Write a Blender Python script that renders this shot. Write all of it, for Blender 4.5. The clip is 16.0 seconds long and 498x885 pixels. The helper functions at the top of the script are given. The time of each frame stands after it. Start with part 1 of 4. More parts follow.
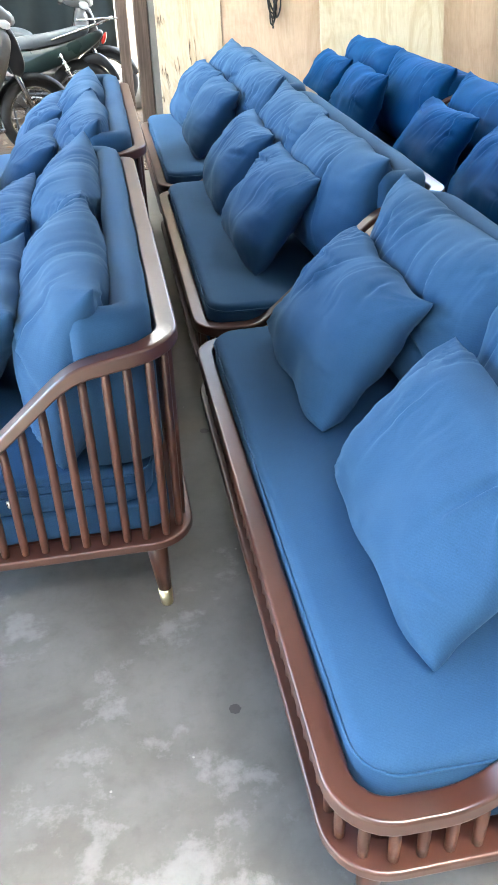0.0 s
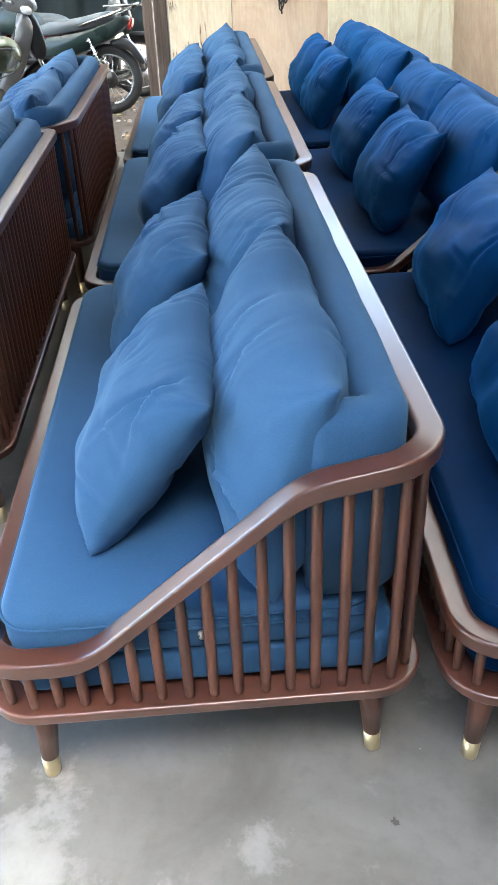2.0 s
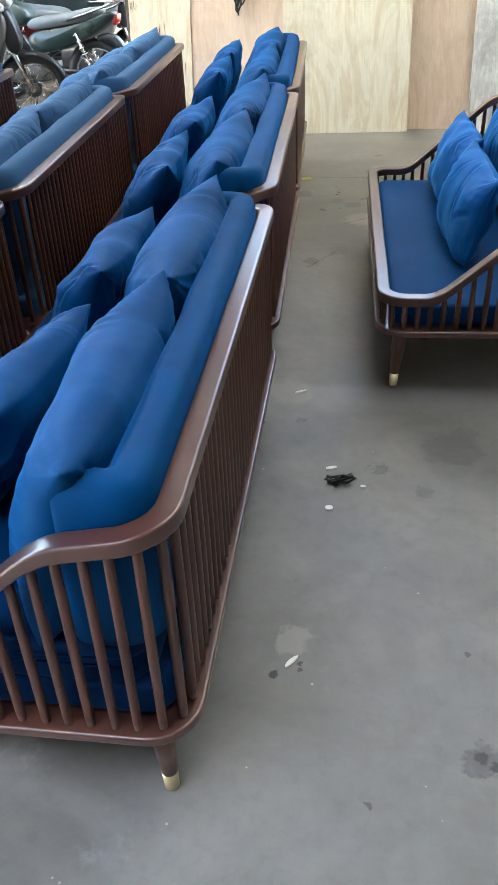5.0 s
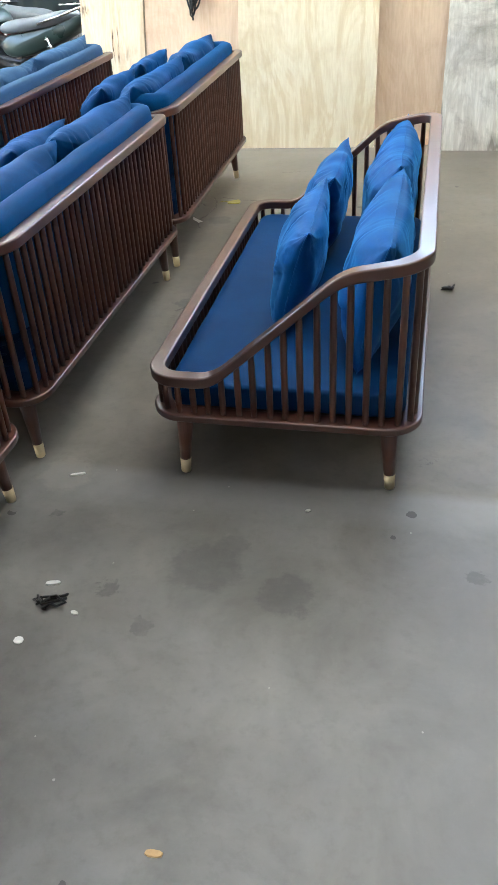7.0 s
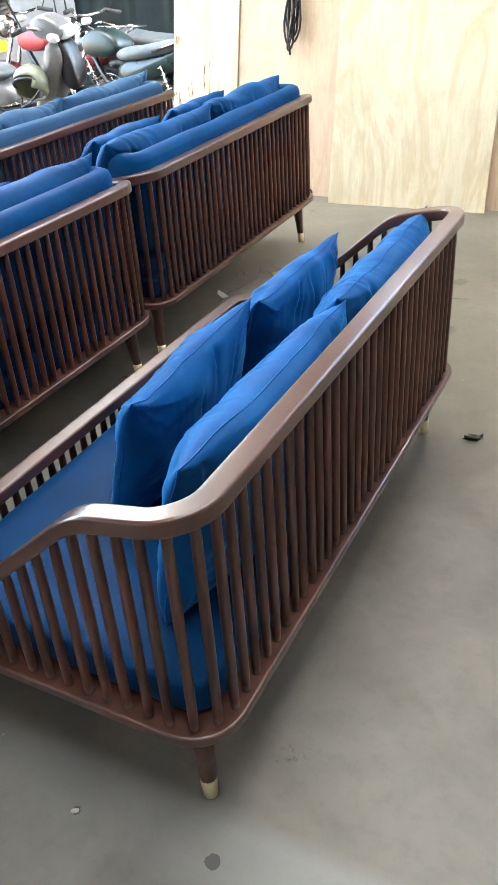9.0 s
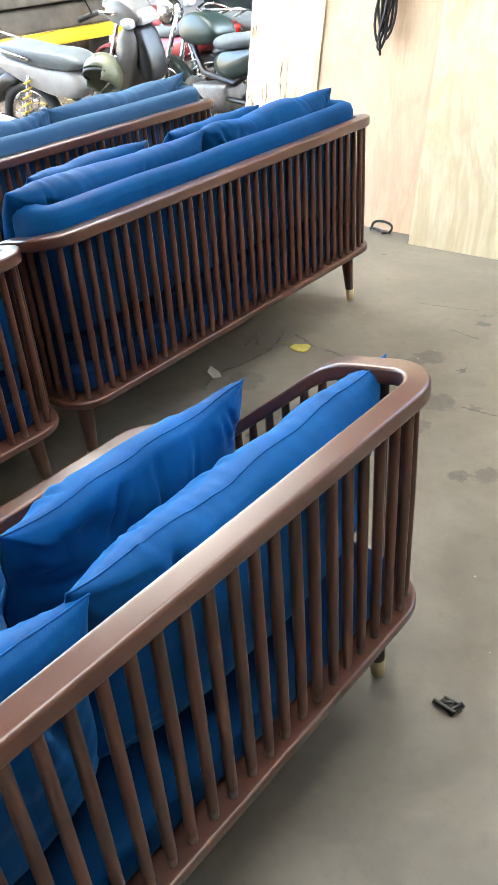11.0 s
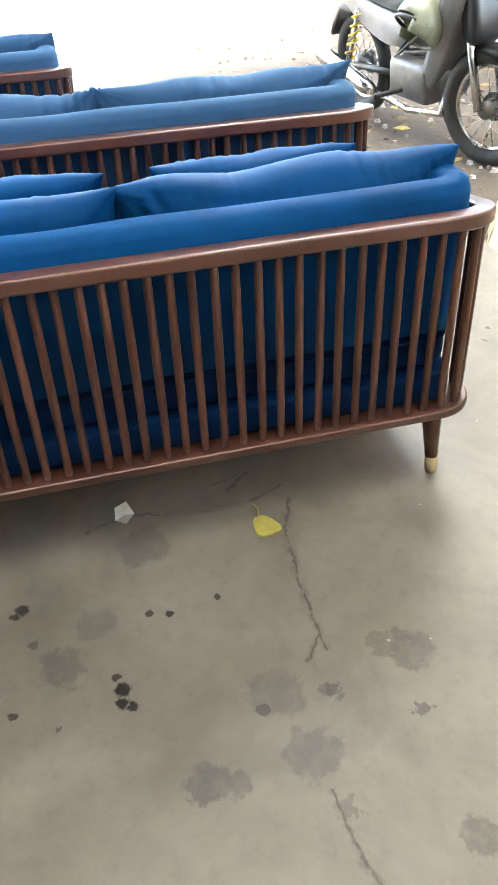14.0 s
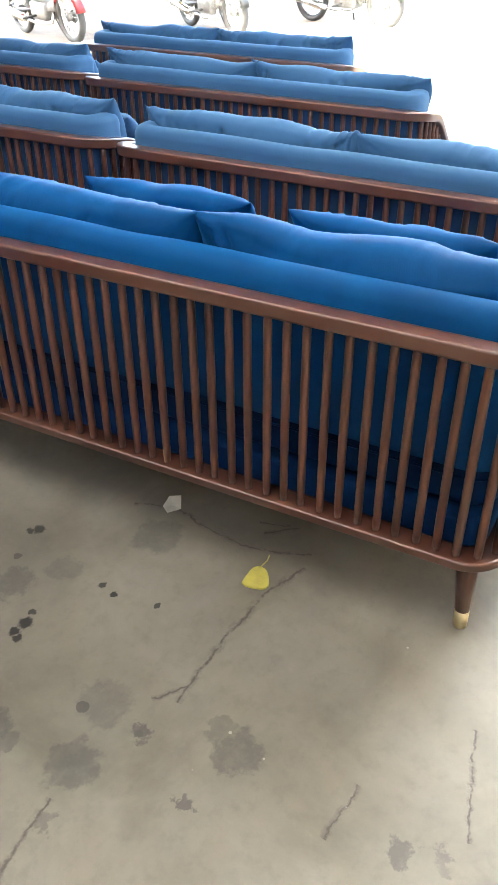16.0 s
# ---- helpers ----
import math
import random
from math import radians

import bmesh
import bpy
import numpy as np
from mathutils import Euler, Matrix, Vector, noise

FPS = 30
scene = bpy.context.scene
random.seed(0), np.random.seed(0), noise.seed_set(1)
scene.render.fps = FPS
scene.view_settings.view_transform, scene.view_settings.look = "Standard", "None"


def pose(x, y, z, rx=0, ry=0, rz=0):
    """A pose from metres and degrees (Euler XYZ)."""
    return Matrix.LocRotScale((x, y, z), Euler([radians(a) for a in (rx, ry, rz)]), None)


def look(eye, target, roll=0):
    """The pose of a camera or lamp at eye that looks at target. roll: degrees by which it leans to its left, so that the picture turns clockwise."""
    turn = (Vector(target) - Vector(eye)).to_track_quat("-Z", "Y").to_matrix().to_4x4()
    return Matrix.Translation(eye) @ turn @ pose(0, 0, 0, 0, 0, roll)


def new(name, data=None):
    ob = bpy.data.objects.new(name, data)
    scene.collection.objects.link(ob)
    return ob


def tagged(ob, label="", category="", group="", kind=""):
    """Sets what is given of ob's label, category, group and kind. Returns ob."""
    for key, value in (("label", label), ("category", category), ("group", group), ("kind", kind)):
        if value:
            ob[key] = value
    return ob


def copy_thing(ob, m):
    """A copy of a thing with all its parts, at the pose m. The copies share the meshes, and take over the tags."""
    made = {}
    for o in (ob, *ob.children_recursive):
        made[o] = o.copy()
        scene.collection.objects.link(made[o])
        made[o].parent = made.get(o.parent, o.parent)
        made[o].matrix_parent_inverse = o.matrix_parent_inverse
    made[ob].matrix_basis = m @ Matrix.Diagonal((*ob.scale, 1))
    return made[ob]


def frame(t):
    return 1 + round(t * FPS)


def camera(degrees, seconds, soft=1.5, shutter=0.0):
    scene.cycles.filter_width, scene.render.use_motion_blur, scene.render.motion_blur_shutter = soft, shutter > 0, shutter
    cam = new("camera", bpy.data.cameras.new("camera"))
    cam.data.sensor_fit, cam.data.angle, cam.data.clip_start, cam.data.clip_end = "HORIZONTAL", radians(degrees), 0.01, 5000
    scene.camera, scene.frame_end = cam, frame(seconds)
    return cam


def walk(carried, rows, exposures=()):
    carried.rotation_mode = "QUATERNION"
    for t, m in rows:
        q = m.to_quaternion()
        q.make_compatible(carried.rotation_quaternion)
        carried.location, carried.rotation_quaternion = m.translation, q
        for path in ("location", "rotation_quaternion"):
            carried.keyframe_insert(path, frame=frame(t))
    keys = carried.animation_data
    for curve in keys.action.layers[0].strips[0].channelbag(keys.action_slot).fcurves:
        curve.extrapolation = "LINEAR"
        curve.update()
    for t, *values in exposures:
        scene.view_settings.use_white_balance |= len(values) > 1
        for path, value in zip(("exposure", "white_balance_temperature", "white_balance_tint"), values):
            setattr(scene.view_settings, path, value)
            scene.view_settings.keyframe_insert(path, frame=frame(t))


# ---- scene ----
cam = camera(34.56, 16.0)
PATH = [
    (0, (0.036, 0.149, 1.436), (0.298, 1.809, 0.351), -1.71),
    (0.5, (0.221, 0.074, 1.423), (0.445, 1.735, 0.332), -1.91),
    (1, (0.384, -0.050, 1.435), (0.552, 1.615, 0.341), -2.07),
    (1.5, (0.548, -0.167, 1.430), (0.644, 1.507, 0.340), -2.10),
    (2, (0.701, -0.176, 1.411), (0.759, 1.496, 0.315), -2.47),
    (2.2, (0.782, -0.173, 1.413), (0.836, 1.499, 0.317), -2.50),
    (2.5, (0.910, -0.171, 1.419), (0.947, 1.499, 0.319), -2.83),
    (3, (1.150, -0.235, 1.420), (1.151, 1.434, 0.316), -3.09),
    (3.2, (1.262, -0.267, 1.420), (1.244, 1.401, 0.317), -3.27),
    (5.3, (2.260, -0.135, 1.552), (2.020, 1.500, 0.425), -3.40),
    (5.5, (2.368, -0.062, 1.533), (2.111, 1.575, 0.414), -4.05),
    (6, (2.566, 0.119, 1.547), (2.291, 1.751, 0.424), -3.67),
    (6.5, (2.816, 0.304, 1.532), (2.484, 1.923, 0.405), -3.79),
    (7, (3.024, 0.512, 1.512), (2.629, 2.114, 0.382), -3.60),
    (7.5, (3.182, 0.806, 1.493), (2.680, 2.382, 0.368), -4.15),
    (8, (3.359, 1.083, 1.475), (2.722, 2.626, 0.373), -4.01),
    (8.5, (3.506, 1.374, 1.473), (2.764, 2.874, 0.378), -3.75),
    (9, (3.558, 1.680, 1.455), (2.740, 3.153, 0.379), -4.14),
    (9.2, (3.587, 1.796, 1.442), (2.737, 3.256, 0.372), -4.53),
    (11.3, (3.576, 3.087, 1.405), (2.427, 4.277, 0.282), -3.92),
    (11.5, (3.561, 3.207, 1.428), (2.393, 4.362, 0.286), -3.64),
    (12, (3.471, 3.547, 1.405), (2.231, 4.614, 0.254), -3.42),
    (12.5, (3.438, 3.855, 1.384), (2.111, 4.796, 0.220), -3.36),
    (13, (3.451, 4.170, 1.407), (2.041, 4.961, 0.229), -3.13),
    (13.5, (3.390, 4.465, 1.401), (1.906, 5.083, 0.211), -2.50),
    (14, (3.335, 4.777, 1.403), (1.781, 5.108, 0.189), -2.62),
    (14.5, (3.321, 5.055, 1.403), (1.741, 5.131, 0.179), -1.91),
    (15, (3.260, 5.318, 1.408), (1.681, 5.173, 0.190), -0.91),
    (15.5, (3.214, 5.567, 1.428), (1.654, 5.131, 0.255), -0.50),
    (16, (3.172, 5.823, 1.416), (1.737, 5.010, 0.286), -0.45),
]
walk(cam, [(t, look(eye, target, roll)) for t, eye, target, roll in PATH], exposures=[(0.0, 5.1, 6400, 2), (1.8, 4.85, 6300, 2), (3.2, 4.95, 6150, 2), (6.0, 5.0, 6250, 2), (9.0, 5.4, 6500, 2), (12.0, 5.45, 6600, 2), (16.0, 5.55, 6750, 2)])

# ---- light ----
world = bpy.data.worlds.new("sky")
scene.world = world
world.use_nodes = True
wn = world.node_tree
sky = wn.nodes.new("ShaderNodeTexSky")
sky.sky_type, sky.sun_disc = "NISHITA", False
sky.sun_elevation, sky.sun_rotation = radians(62), radians(117)
sky.air_density, sky.dust_density = 1.0, 6.0
wn.nodes["Background"].inputs["Strength"].default_value = 0.15
wn.links.new(sky.outputs["Color"], wn.nodes["Background"].inputs["Color"])
sun = new("sun", bpy.data.lights.new("sun", "SUN"))
sun.data.energy, sun.data.angle, sun.data.color = 2.2, radians(0.6), (1.0, 0.95, 0.88)
sun.matrix_world = look((8.0, -4.1, 17.0), (0, 0, 0))

# ---- materials ----


class Nodes:
    """A short way to write a node material."""

    def __init__(self, name, rough=0.6, metal=0.0):
        self.m = bpy.data.materials.new(name)
        self.m.use_nodes = True
        self.t = self.m.node_tree
        self.b = self.t.nodes["Principled BSDF"]
        self.b.inputs["Roughness"].default_value = rough
        self.b.inputs["Metallic"].default_value = metal
        self.co = self.t.nodes.new("ShaderNodeTexCoord").outputs["Object"]

    def put(self, socket, value):
        if isinstance(value, bpy.types.NodeSocket):
            self.t.links.new(value, socket)
        else:
            socket.default_value = value

    def space(self, scale=(1, 1, 1), move=(0, 0, 0), turn=(0, 0, 0), of=None):
        n = self.t.nodes.new("ShaderNodeMapping")
        self.put(n.inputs["Vector"], of or self.co)
        n.inputs["Scale"].default_value, n.inputs["Location"].default_value, n.inputs["Rotation"].default_value = scale, move, turn
        return n.outputs["Vector"]

    def world_space(self):
        return self.t.nodes.new("ShaderNodeNewGeometry").outputs["Position"]

    def noise(self, scale, detail=4.0, rough=0.55, of=None, warp=0.0):
        n = self.t.nodes.new("ShaderNodeTexNoise")
        self.put(n.inputs["Vector"], of or self.co)
        n.inputs["Scale"].default_value, n.inputs["Detail"].default_value, n.inputs["Roughness"].default_value = scale, detail, rough
        n.inputs["Distortion"].default_value = warp
        return n.outputs["Fac"]

    def wave(self, scale, warp=2.0, of=None, direction="X", detail=2.0):
        n = self.t.nodes.new("ShaderNodeTexWave")
        n.bands_direction = direction
        self.put(n.inputs["Vector"], of or self.co)
        n.inputs["Scale"].default_value, n.inputs["Distortion"].default_value, n.inputs["Detail"].default_value = scale, warp, detail
        return n.outputs["Fac"]

    def ramp(self, fac, stops, smooth=False):
        n = self.t.nodes.new("ShaderNodeValToRGB")
        self.put(n.inputs["Fac"], fac)
        e = n.color_ramp.elements
        while len(e) < len(stops):
            e.new(0.5)
        for k, (p, c) in zip(e, stops):
            k.position = p
            k.color = (*c, 1) if isinstance(c, tuple) else (c, c, c, 1)
        if smooth:
            n.color_ramp.interpolation = "EASE"
        return n.outputs["Color"]

    def mix(self, fac, a, b, kind="MIX"):
        n = self.t.nodes.new("ShaderNodeMix")
        n.data_type, n.blend_type = "RGBA", kind
        self.put(n.inputs[0], fac)
        for k, c in ((6, a), (7, b)):
            self.put(n.inputs[k], (*c, 1) if isinstance(c, tuple) else c)
        return n.outputs[2]

    def math(self, op, a, b=0.0, c=0.0):
        n = self.t.nodes.new("ShaderNodeMath")
        n.operation = op
        for k, q in enumerate((a, b, c)):
            self.put(n.inputs[k], q)
        return n.outputs[0]

    def chance(self):
        return self.t.nodes.new("ShaderNodeObjectInfo").outputs["Random"]

    def bump(self, height, strength=0.3, distance=0.002, below=None):
        n = self.t.nodes.new("ShaderNodeBump")
        self.put(n.inputs["Height"], height)
        n.inputs["Strength"].default_value, n.inputs["Distance"].default_value = strength, distance
        if below is not None:
            self.put(n.inputs["Normal"], below)
        return n.outputs["Normal"]

    def done(self, colour, normal=None, rough=None, **more):
        self.put(self.b.inputs["Base Color"], (*colour, 1) if isinstance(colour, tuple) else colour)
        if normal is not None:
            self.put(self.b.inputs["Normal"], normal)
        if rough is not None:
            self.put(self.b.inputs["Roughness"], rough)
        for k, q in more.items():
            self.put(self.b.inputs[k.replace("_", " ")], q)
        return self.m


def plain(name, colour, rough=0.6, metal=0.0, vary=0.25, scale=9.0):
    """Paint, plastic, rubber or metal with a little dirt and wear."""
    k = Nodes(name, rough, metal)
    f = k.ramp(k.noise(scale, 6, 0.65), [(0.3, 1 - vary), (0.7, 1.0)])
    c = k.mix(1.0, colour, f, "MULTIPLY")
    return k.done(c, k.bump(k.noise(scale * 14, 3), 0.08, 0.001), k.ramp(k.noise(scale * 0.7, 5), [(0.3, max(0.04, rough - 0.12)), (0.75, min(1, rough + 0.15))]))


def wood(name, dark, mid, light, rough, along="Z", size=1.0, coat=0.25):
    k = Nodes(name, rough)
    if along:
        sc = {"X": (1.2, 22, 22), "Y": (22, 1.2, 22), "Z": (22, 22, 1.2)}[along]
        p = k.space(tuple(q * size for q in sc), (3.3, 7.7, 5.1))
        fibre = k.noise(3.0, 6, 0.6, p, 0.4)
        c = k.ramp(fibre, [(0.25, dark), (0.5, mid), (0.78, light)])
        c = k.mix(k.ramp(k.noise(2.3, 3), [(0.35, 0.0), (0.75, 0.35)]), c, dark)
        per = k.math("MULTIPLY_ADD", k.chance(), 0.28, 0.86)
        c = k.mix(1.0, c, per, "MULTIPLY")
        return k.done(c, k.bump(fibre, 0.10, 0.0006), k.ramp(k.noise(6, 4), [(0.3, rough - 0.06), (0.8, rough + 0.10)]), Coat_Weight=coat, Coat_Roughness=0.25)
    # bent rails: even lacquered tone with a faint figure in it
    tone = k.noise(2.1, 2, 0.5, k.space((1, 1, 1), (11.3, 5.7, 2.9)))
    c = k.ramp(tone, [(0.30, dark), (0.5, mid), (0.70, light)])
    return k.done(c, None, None, Coat_Weight=coat, Coat_Roughness=0.22)


def cloth(name, colour, deep, rough, sheen, tint, weave, gloss=0.3, nap=0.35, soft=0.45):
    """Woven upholstery; deep is the colour between the threads and in rubbed patches."""
    k = Nodes(name, rough)
    thread = k.noise(weave, 2, 0.7)
    twill = k.wave(weave * 0.22, 0.6, k.space((1, 1, 1), turn=(0.6, 0.5, 0.7)), "DIAGONAL", 0.0)
    rub = k.noise(4.2, 4, 0.6, warp=0.8)
    fine = k.math("MULTIPLY_ADD", twill, 0.10, thread)
    c = k.mix(k.ramp(fine, [(0.25, 0.25), (0.85, 0.9)]), deep, colour)
    c = k.mix(k.ramp(rub, [(0.4, 0.0), (0.62, nap)]), c, deep)
    n = k.bump(fine, 0.14, 0.0005)
    n = k.bump(k.noise(14, 3, 0.5), 0.12, 0.005, n)
    k.b.inputs["Sheen Roughness"].default_value = soft
    k.b.inputs["Sheen Tint"].default_value = (*tint, 1)
    return k.done(c, n, Sheen_Weight=sheen, Specular_IOR_Level=gloss)


WALNUT = wood("walnut", (0.040, 0.014, 0.008), (0.088, 0.032, 0.019), (0.135, 0.055, 0.033), 0.36)
WALNUT_LONG = wood("walnut_long", (0.052, 0.018, 0.011), (0.078, 0.029, 0.018), (0.104, 0.041, 0.026), 0.32, "", 1.0, 0.6)
BRASS = plain("brass", (0.74, 0.63, 0.40), 0.38, 1.0, 0.15, 30)
LINEN = cloth("blue_linen", (0.034, 0.098, 0.200), (0.015, 0.050, 0.112), 0.85, 0.15, (0.35, 0.62, 0.92), 420, 0.2, 0.2)
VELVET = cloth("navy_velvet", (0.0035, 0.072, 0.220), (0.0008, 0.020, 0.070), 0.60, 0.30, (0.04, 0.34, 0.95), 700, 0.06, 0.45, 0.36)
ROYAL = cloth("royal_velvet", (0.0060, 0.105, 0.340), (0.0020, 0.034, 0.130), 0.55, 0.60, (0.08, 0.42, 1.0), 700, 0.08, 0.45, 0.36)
# seat copies of both velvets, with the shade on the seats put into the colour
NAVY_SHADED = cloth("shaded_navy_velvet", (0.0012, 0.024, 0.085), (0.0005, 0.009, 0.035), 0.60, 0.25, (0.03, 0.32, 0.95), 700, 0.05, 0.4, 0.36)
ROYAL_SHADED = cloth("shaded_royal_velvet", (0.0020, 0.046, 0.150), (0.0010, 0.018, 0.065), 0.55, 0.30, (0.06, 0.42, 1.0), 700, 0.06, 0.4, 0.36)
METAL = plain("zip_metal", (0.75, 0.74, 0.70), 0.3, 1.0, 0.1, 40)


def concrete():
    k = Nodes("concrete", 0.6)
    p = k.world_space()
    sx = k.t.nodes.new("ShaderNodeSeparateXYZ")
    k.put(sx.inputs[0], p)
    x, y = sx.outputs[0], sx.outputs[1]

    def held(v):
        v.node.use_clamp = True
        return v

    flat = k.t.nodes.new("ShaderNodeCombineXYZ")
    k.put(flat.inputs[0], x)
    k.put(flat.inputs[1], y)

    def plane(op, a, b):
        n = k.t.nodes.new("ShaderNodeVectorMath")
        n.operation = op
        k.put(n.inputs[0], flat.outputs[0])
        n.inputs[1].default_value = (a, b, 0.0)
        return n.outputs["Value"]

    big = k.noise(0.9, 5, 0.6, p, 0.6)
    mid = k.noise(3.4, 6, 0.6, p, 0.5)
    fine = k.noise(24, 5, 0.7, p)
    # two pours that meet in a straight joint: grey in front, warmer and tan behind
    joint = k.math("ADD", y, k.math("MULTIPLY", k.math("SUBTRACT", mid, 0.5), 0.05))
    tan = held(k.math("MULTIPLY_ADD", joint, 22.0, -2.43 * 22.0))
    grey = k.ramp(mid, [(0.30, (0.105, 0.100, 0.088)), (0.5, (0.150, 0.143, 0.127)), (0.72, (0.200, 0.192, 0.173))])
    warm = k.ramp(mid, [(0.28, (0.108, 0.096, 0.076)), (0.5, (0.158, 0.142, 0.115)), (0.74, (0.212, 0.193, 0.160))])
    c = k.mix(tan, grey, warm)
    c = k.mix(k.ramp(big, [(0.35, 0.5), (0.52, 0.0)]), c, (0.090, 0.082, 0.068))
    c = k.mix(k.ramp(big, [(0.52, 0.0), (0.72, 0.45)]), c, (0.25, 0.238, 0.212))
    c = k.mix(k.ramp(fine, [(0.30, 0.25), (0.50, 0.0)]), c, (0.075, 0.066, 0.054))
    c = k.mix(k.ramp(fine, [(0.60, 0.0), (0.80, 0.16)]), c, (0.30, 0.28, 0.245))
    # pale strip along the joint, and a pool of light painted paler by the side wall
    strip = k.math("MULTIPLY", held(k.math("MULTIPLY_ADD", joint, 14.0, -2.27 * 14.0)), k.math("SUBTRACT", 1.0, tan))
    strip = k.math("MULTIPLY", strip, held(k.math("MULTIPLY_ADD", x, 3.0, -5.4)))
    c = k.mix(k.math("MULTIPLY", strip, 0.38), c, (0.27, 0.265, 0.255))
    light_pool_e = k.math("MULTIPLY", held(k.math("MULTIPLY_ADD", k.math("ADD", x, k.math("MULTIPLY", mid, 0.12)), 5.0, -3.06 * 5.0)), k.math("SUBTRACT", 1.0, tan))
    c = k.mix(k.math("MULTIPLY", light_pool_e, 0.25), c, (0.29, 0.29, 0.288))
    # pale trowelled skin, worn through in flakes, thickest in front of the rows
    reach = k.math("SUBTRACT", 1.0, k.math("ADD", k.math("MULTIPLY", y, 0.55), k.math("MULTIPLY", x, 0.42)))
    flakes = k.math("ADD", k.math("MULTIPLY", k.noise(5.0, 9, 0.68, p, 0.15), 0.6), k.math("MULTIPLY", k.noise(1.6, 3, 0.5, p), 0.4))
    skin = k.ramp(k.math("ADD", flakes, k.math("MULTIPLY", k.math("MINIMUM", k.math("MAXIMUM", reach, -1.0), 1.0), 0.11)), [(0.56, 0.0), (0.60, 0.45), (0.72, 0.85)])
    skin = k.math("MULTIPLY", skin, held(k.math("MULTIPLY_ADD", x, -3.0, 5.7)))
    c = k.mix(k.math("MULTIPLY", skin, 0.8), c, (0.34, 0.333, 0.315))
    # small dark specks trodden in
    v = k.t.nodes.new("ShaderNodeTexVoronoi")
    k.put(v.inputs["Vector"], p)
    v.inputs["Scale"].default_value = 4.5
    bit = k.math("MULTIPLY", k.math("LESS_THAN", k.math("ADD", v.outputs["Distance"], k.math("MULTIPLY", fine, 0.10)), 0.118), k.math("GREATER_THAN", k.noise(2.2, 2, 0.5, p), 0.44))
    c = k.mix(k.math("MULTIPLY", bit, 0.75), c, (0.035, 0.032, 0.028))
    # oil spots, broad soft dark areas and pale patches: middle, radius, strength
    wob = k.math("MULTIPLY", k.math("SUBTRACT", k.noise(15, 6, 0.7, p), 0.5), 0.15)

    def marks(table, edge):
        out = None
        for sx0, sy0, r, q in table:
            d = plane("DISTANCE", sx0, sy0)
            f = held(k.math("MULTIPLY_ADD", k.math("ADD", d, wob), -1.0 / (edge * r), 1.0 / edge))
            f = k.math("MULTIPLY", f, q)
            out = f if out is None else k.math("MAXIMUM", out, f)
        return out

    pale = marks(PATCHES, 0.3)
    c = k.mix(pale, c, (0.27, 0.25, 0.215))
    c = k.mix(k.math("MULTIPLY", marks(SHADES, 0.9), 0.6), c, (0.058, 0.052, 0.043))
    worn = k.ramp(k.noise(26, 5, 0.7, p), [(0.30, 0.45), (0.55, 1.0)])
    c = k.mix(k.math("MULTIPLY", k.math("MULTIPLY", marks(OIL, 0.28), worn), 0.8), c, (0.042, 0.042, 0.040))
    wob = k.math("MULTIPLY", k.math("SUBTRACT", k.noise(70, 3, 0.6, p), 0.5), 0.026)
    c = k.mix(marks(TAR, 0.35), c, (0.008, 0.007, 0.006))
    # pale grit
    v2 = k.t.nodes.new("ShaderNodeTexVoronoi")
    k.put(v2.inputs["Vector"], p)
    v2.inputs["Scale"].default_value = 13.0
    grit = k.math("MULTIPLY", k.math("LESS_THAN", k.math("ADD", v2.outputs["Distance"], k.math("MULTIPLY", fine, 0.12)), 0.10), k.math("GREATER_THAN", k.noise(3.1, 2, 0.5, p), 0.52))
    c = k.mix(k.math("MULTIPLY", grit, 0.6), c, (0.42, 0.40, 0.36))
    # cracks: from, to, half width
    wig = k.math("MULTIPLY", k.math("SUBTRACT", k.noise(11.0, 6, 0.7, p), 0.5), 0.045)
    chips = k.ramp(k.noise(20, 4, 0.65, p), [(0.46, 0.0), (0.56, 0.8)])
    lines = None
    for x0, y0, x1, y1, w in CRACKS:
        n = math.hypot(x1 - x0, y1 - y0)
        ux, uy = (x1 - x0) / n, (y1 - y0) / n
        along = k.math("SUBTRACT", plane("DOT_PRODUCT", ux, uy), x0 * ux + y0 * uy)
        off = k.math("ABSOLUTE", k.math("ADD", wig, k.math("ADD", plane("DOT_PRODUCT", -uy, ux), x0 * uy - y0 * ux)))
        f = held(k.math("MULTIPLY_ADD", off, -1.0 / w, 1.3))
        f = k.math("MAXIMUM", f, k.math("MULTIPLY", chips, held(k.math("MULTIPLY_ADD", off, -0.28 / w, 1.0))))
        f = k.math("MULTIPLY", f, k.math("MULTIPLY", k.math("GREATER_THAN", along, 0.0), k.math("LESS_THAN", along, n)))
        lines = f if lines is None else k.math("MAXIMUM", lines, f)
    lines = k.math("MULTIPLY", lines, k.ramp(k.noise(30, 4, 0.7, p), [(0.34, 0.15), (0.50, 1.0)]))
    c = k.mix(k.math("MULTIPLY", lines, 0.85), c, (0.040, 0.034, 0.028))
    h = k.math("SUBTRACT", k.math("ADD", k.math("MULTIPLY", fine, 0.18), k.math("ADD", k.math("MULTIPLY", skin, 0.35), pale)), lines)
    n = k.bump(h, 0.30, 0.004)
    return k.done(c, n, k.ramp(mid, [(0.3, 0.36), (0.7, 0.60)]))


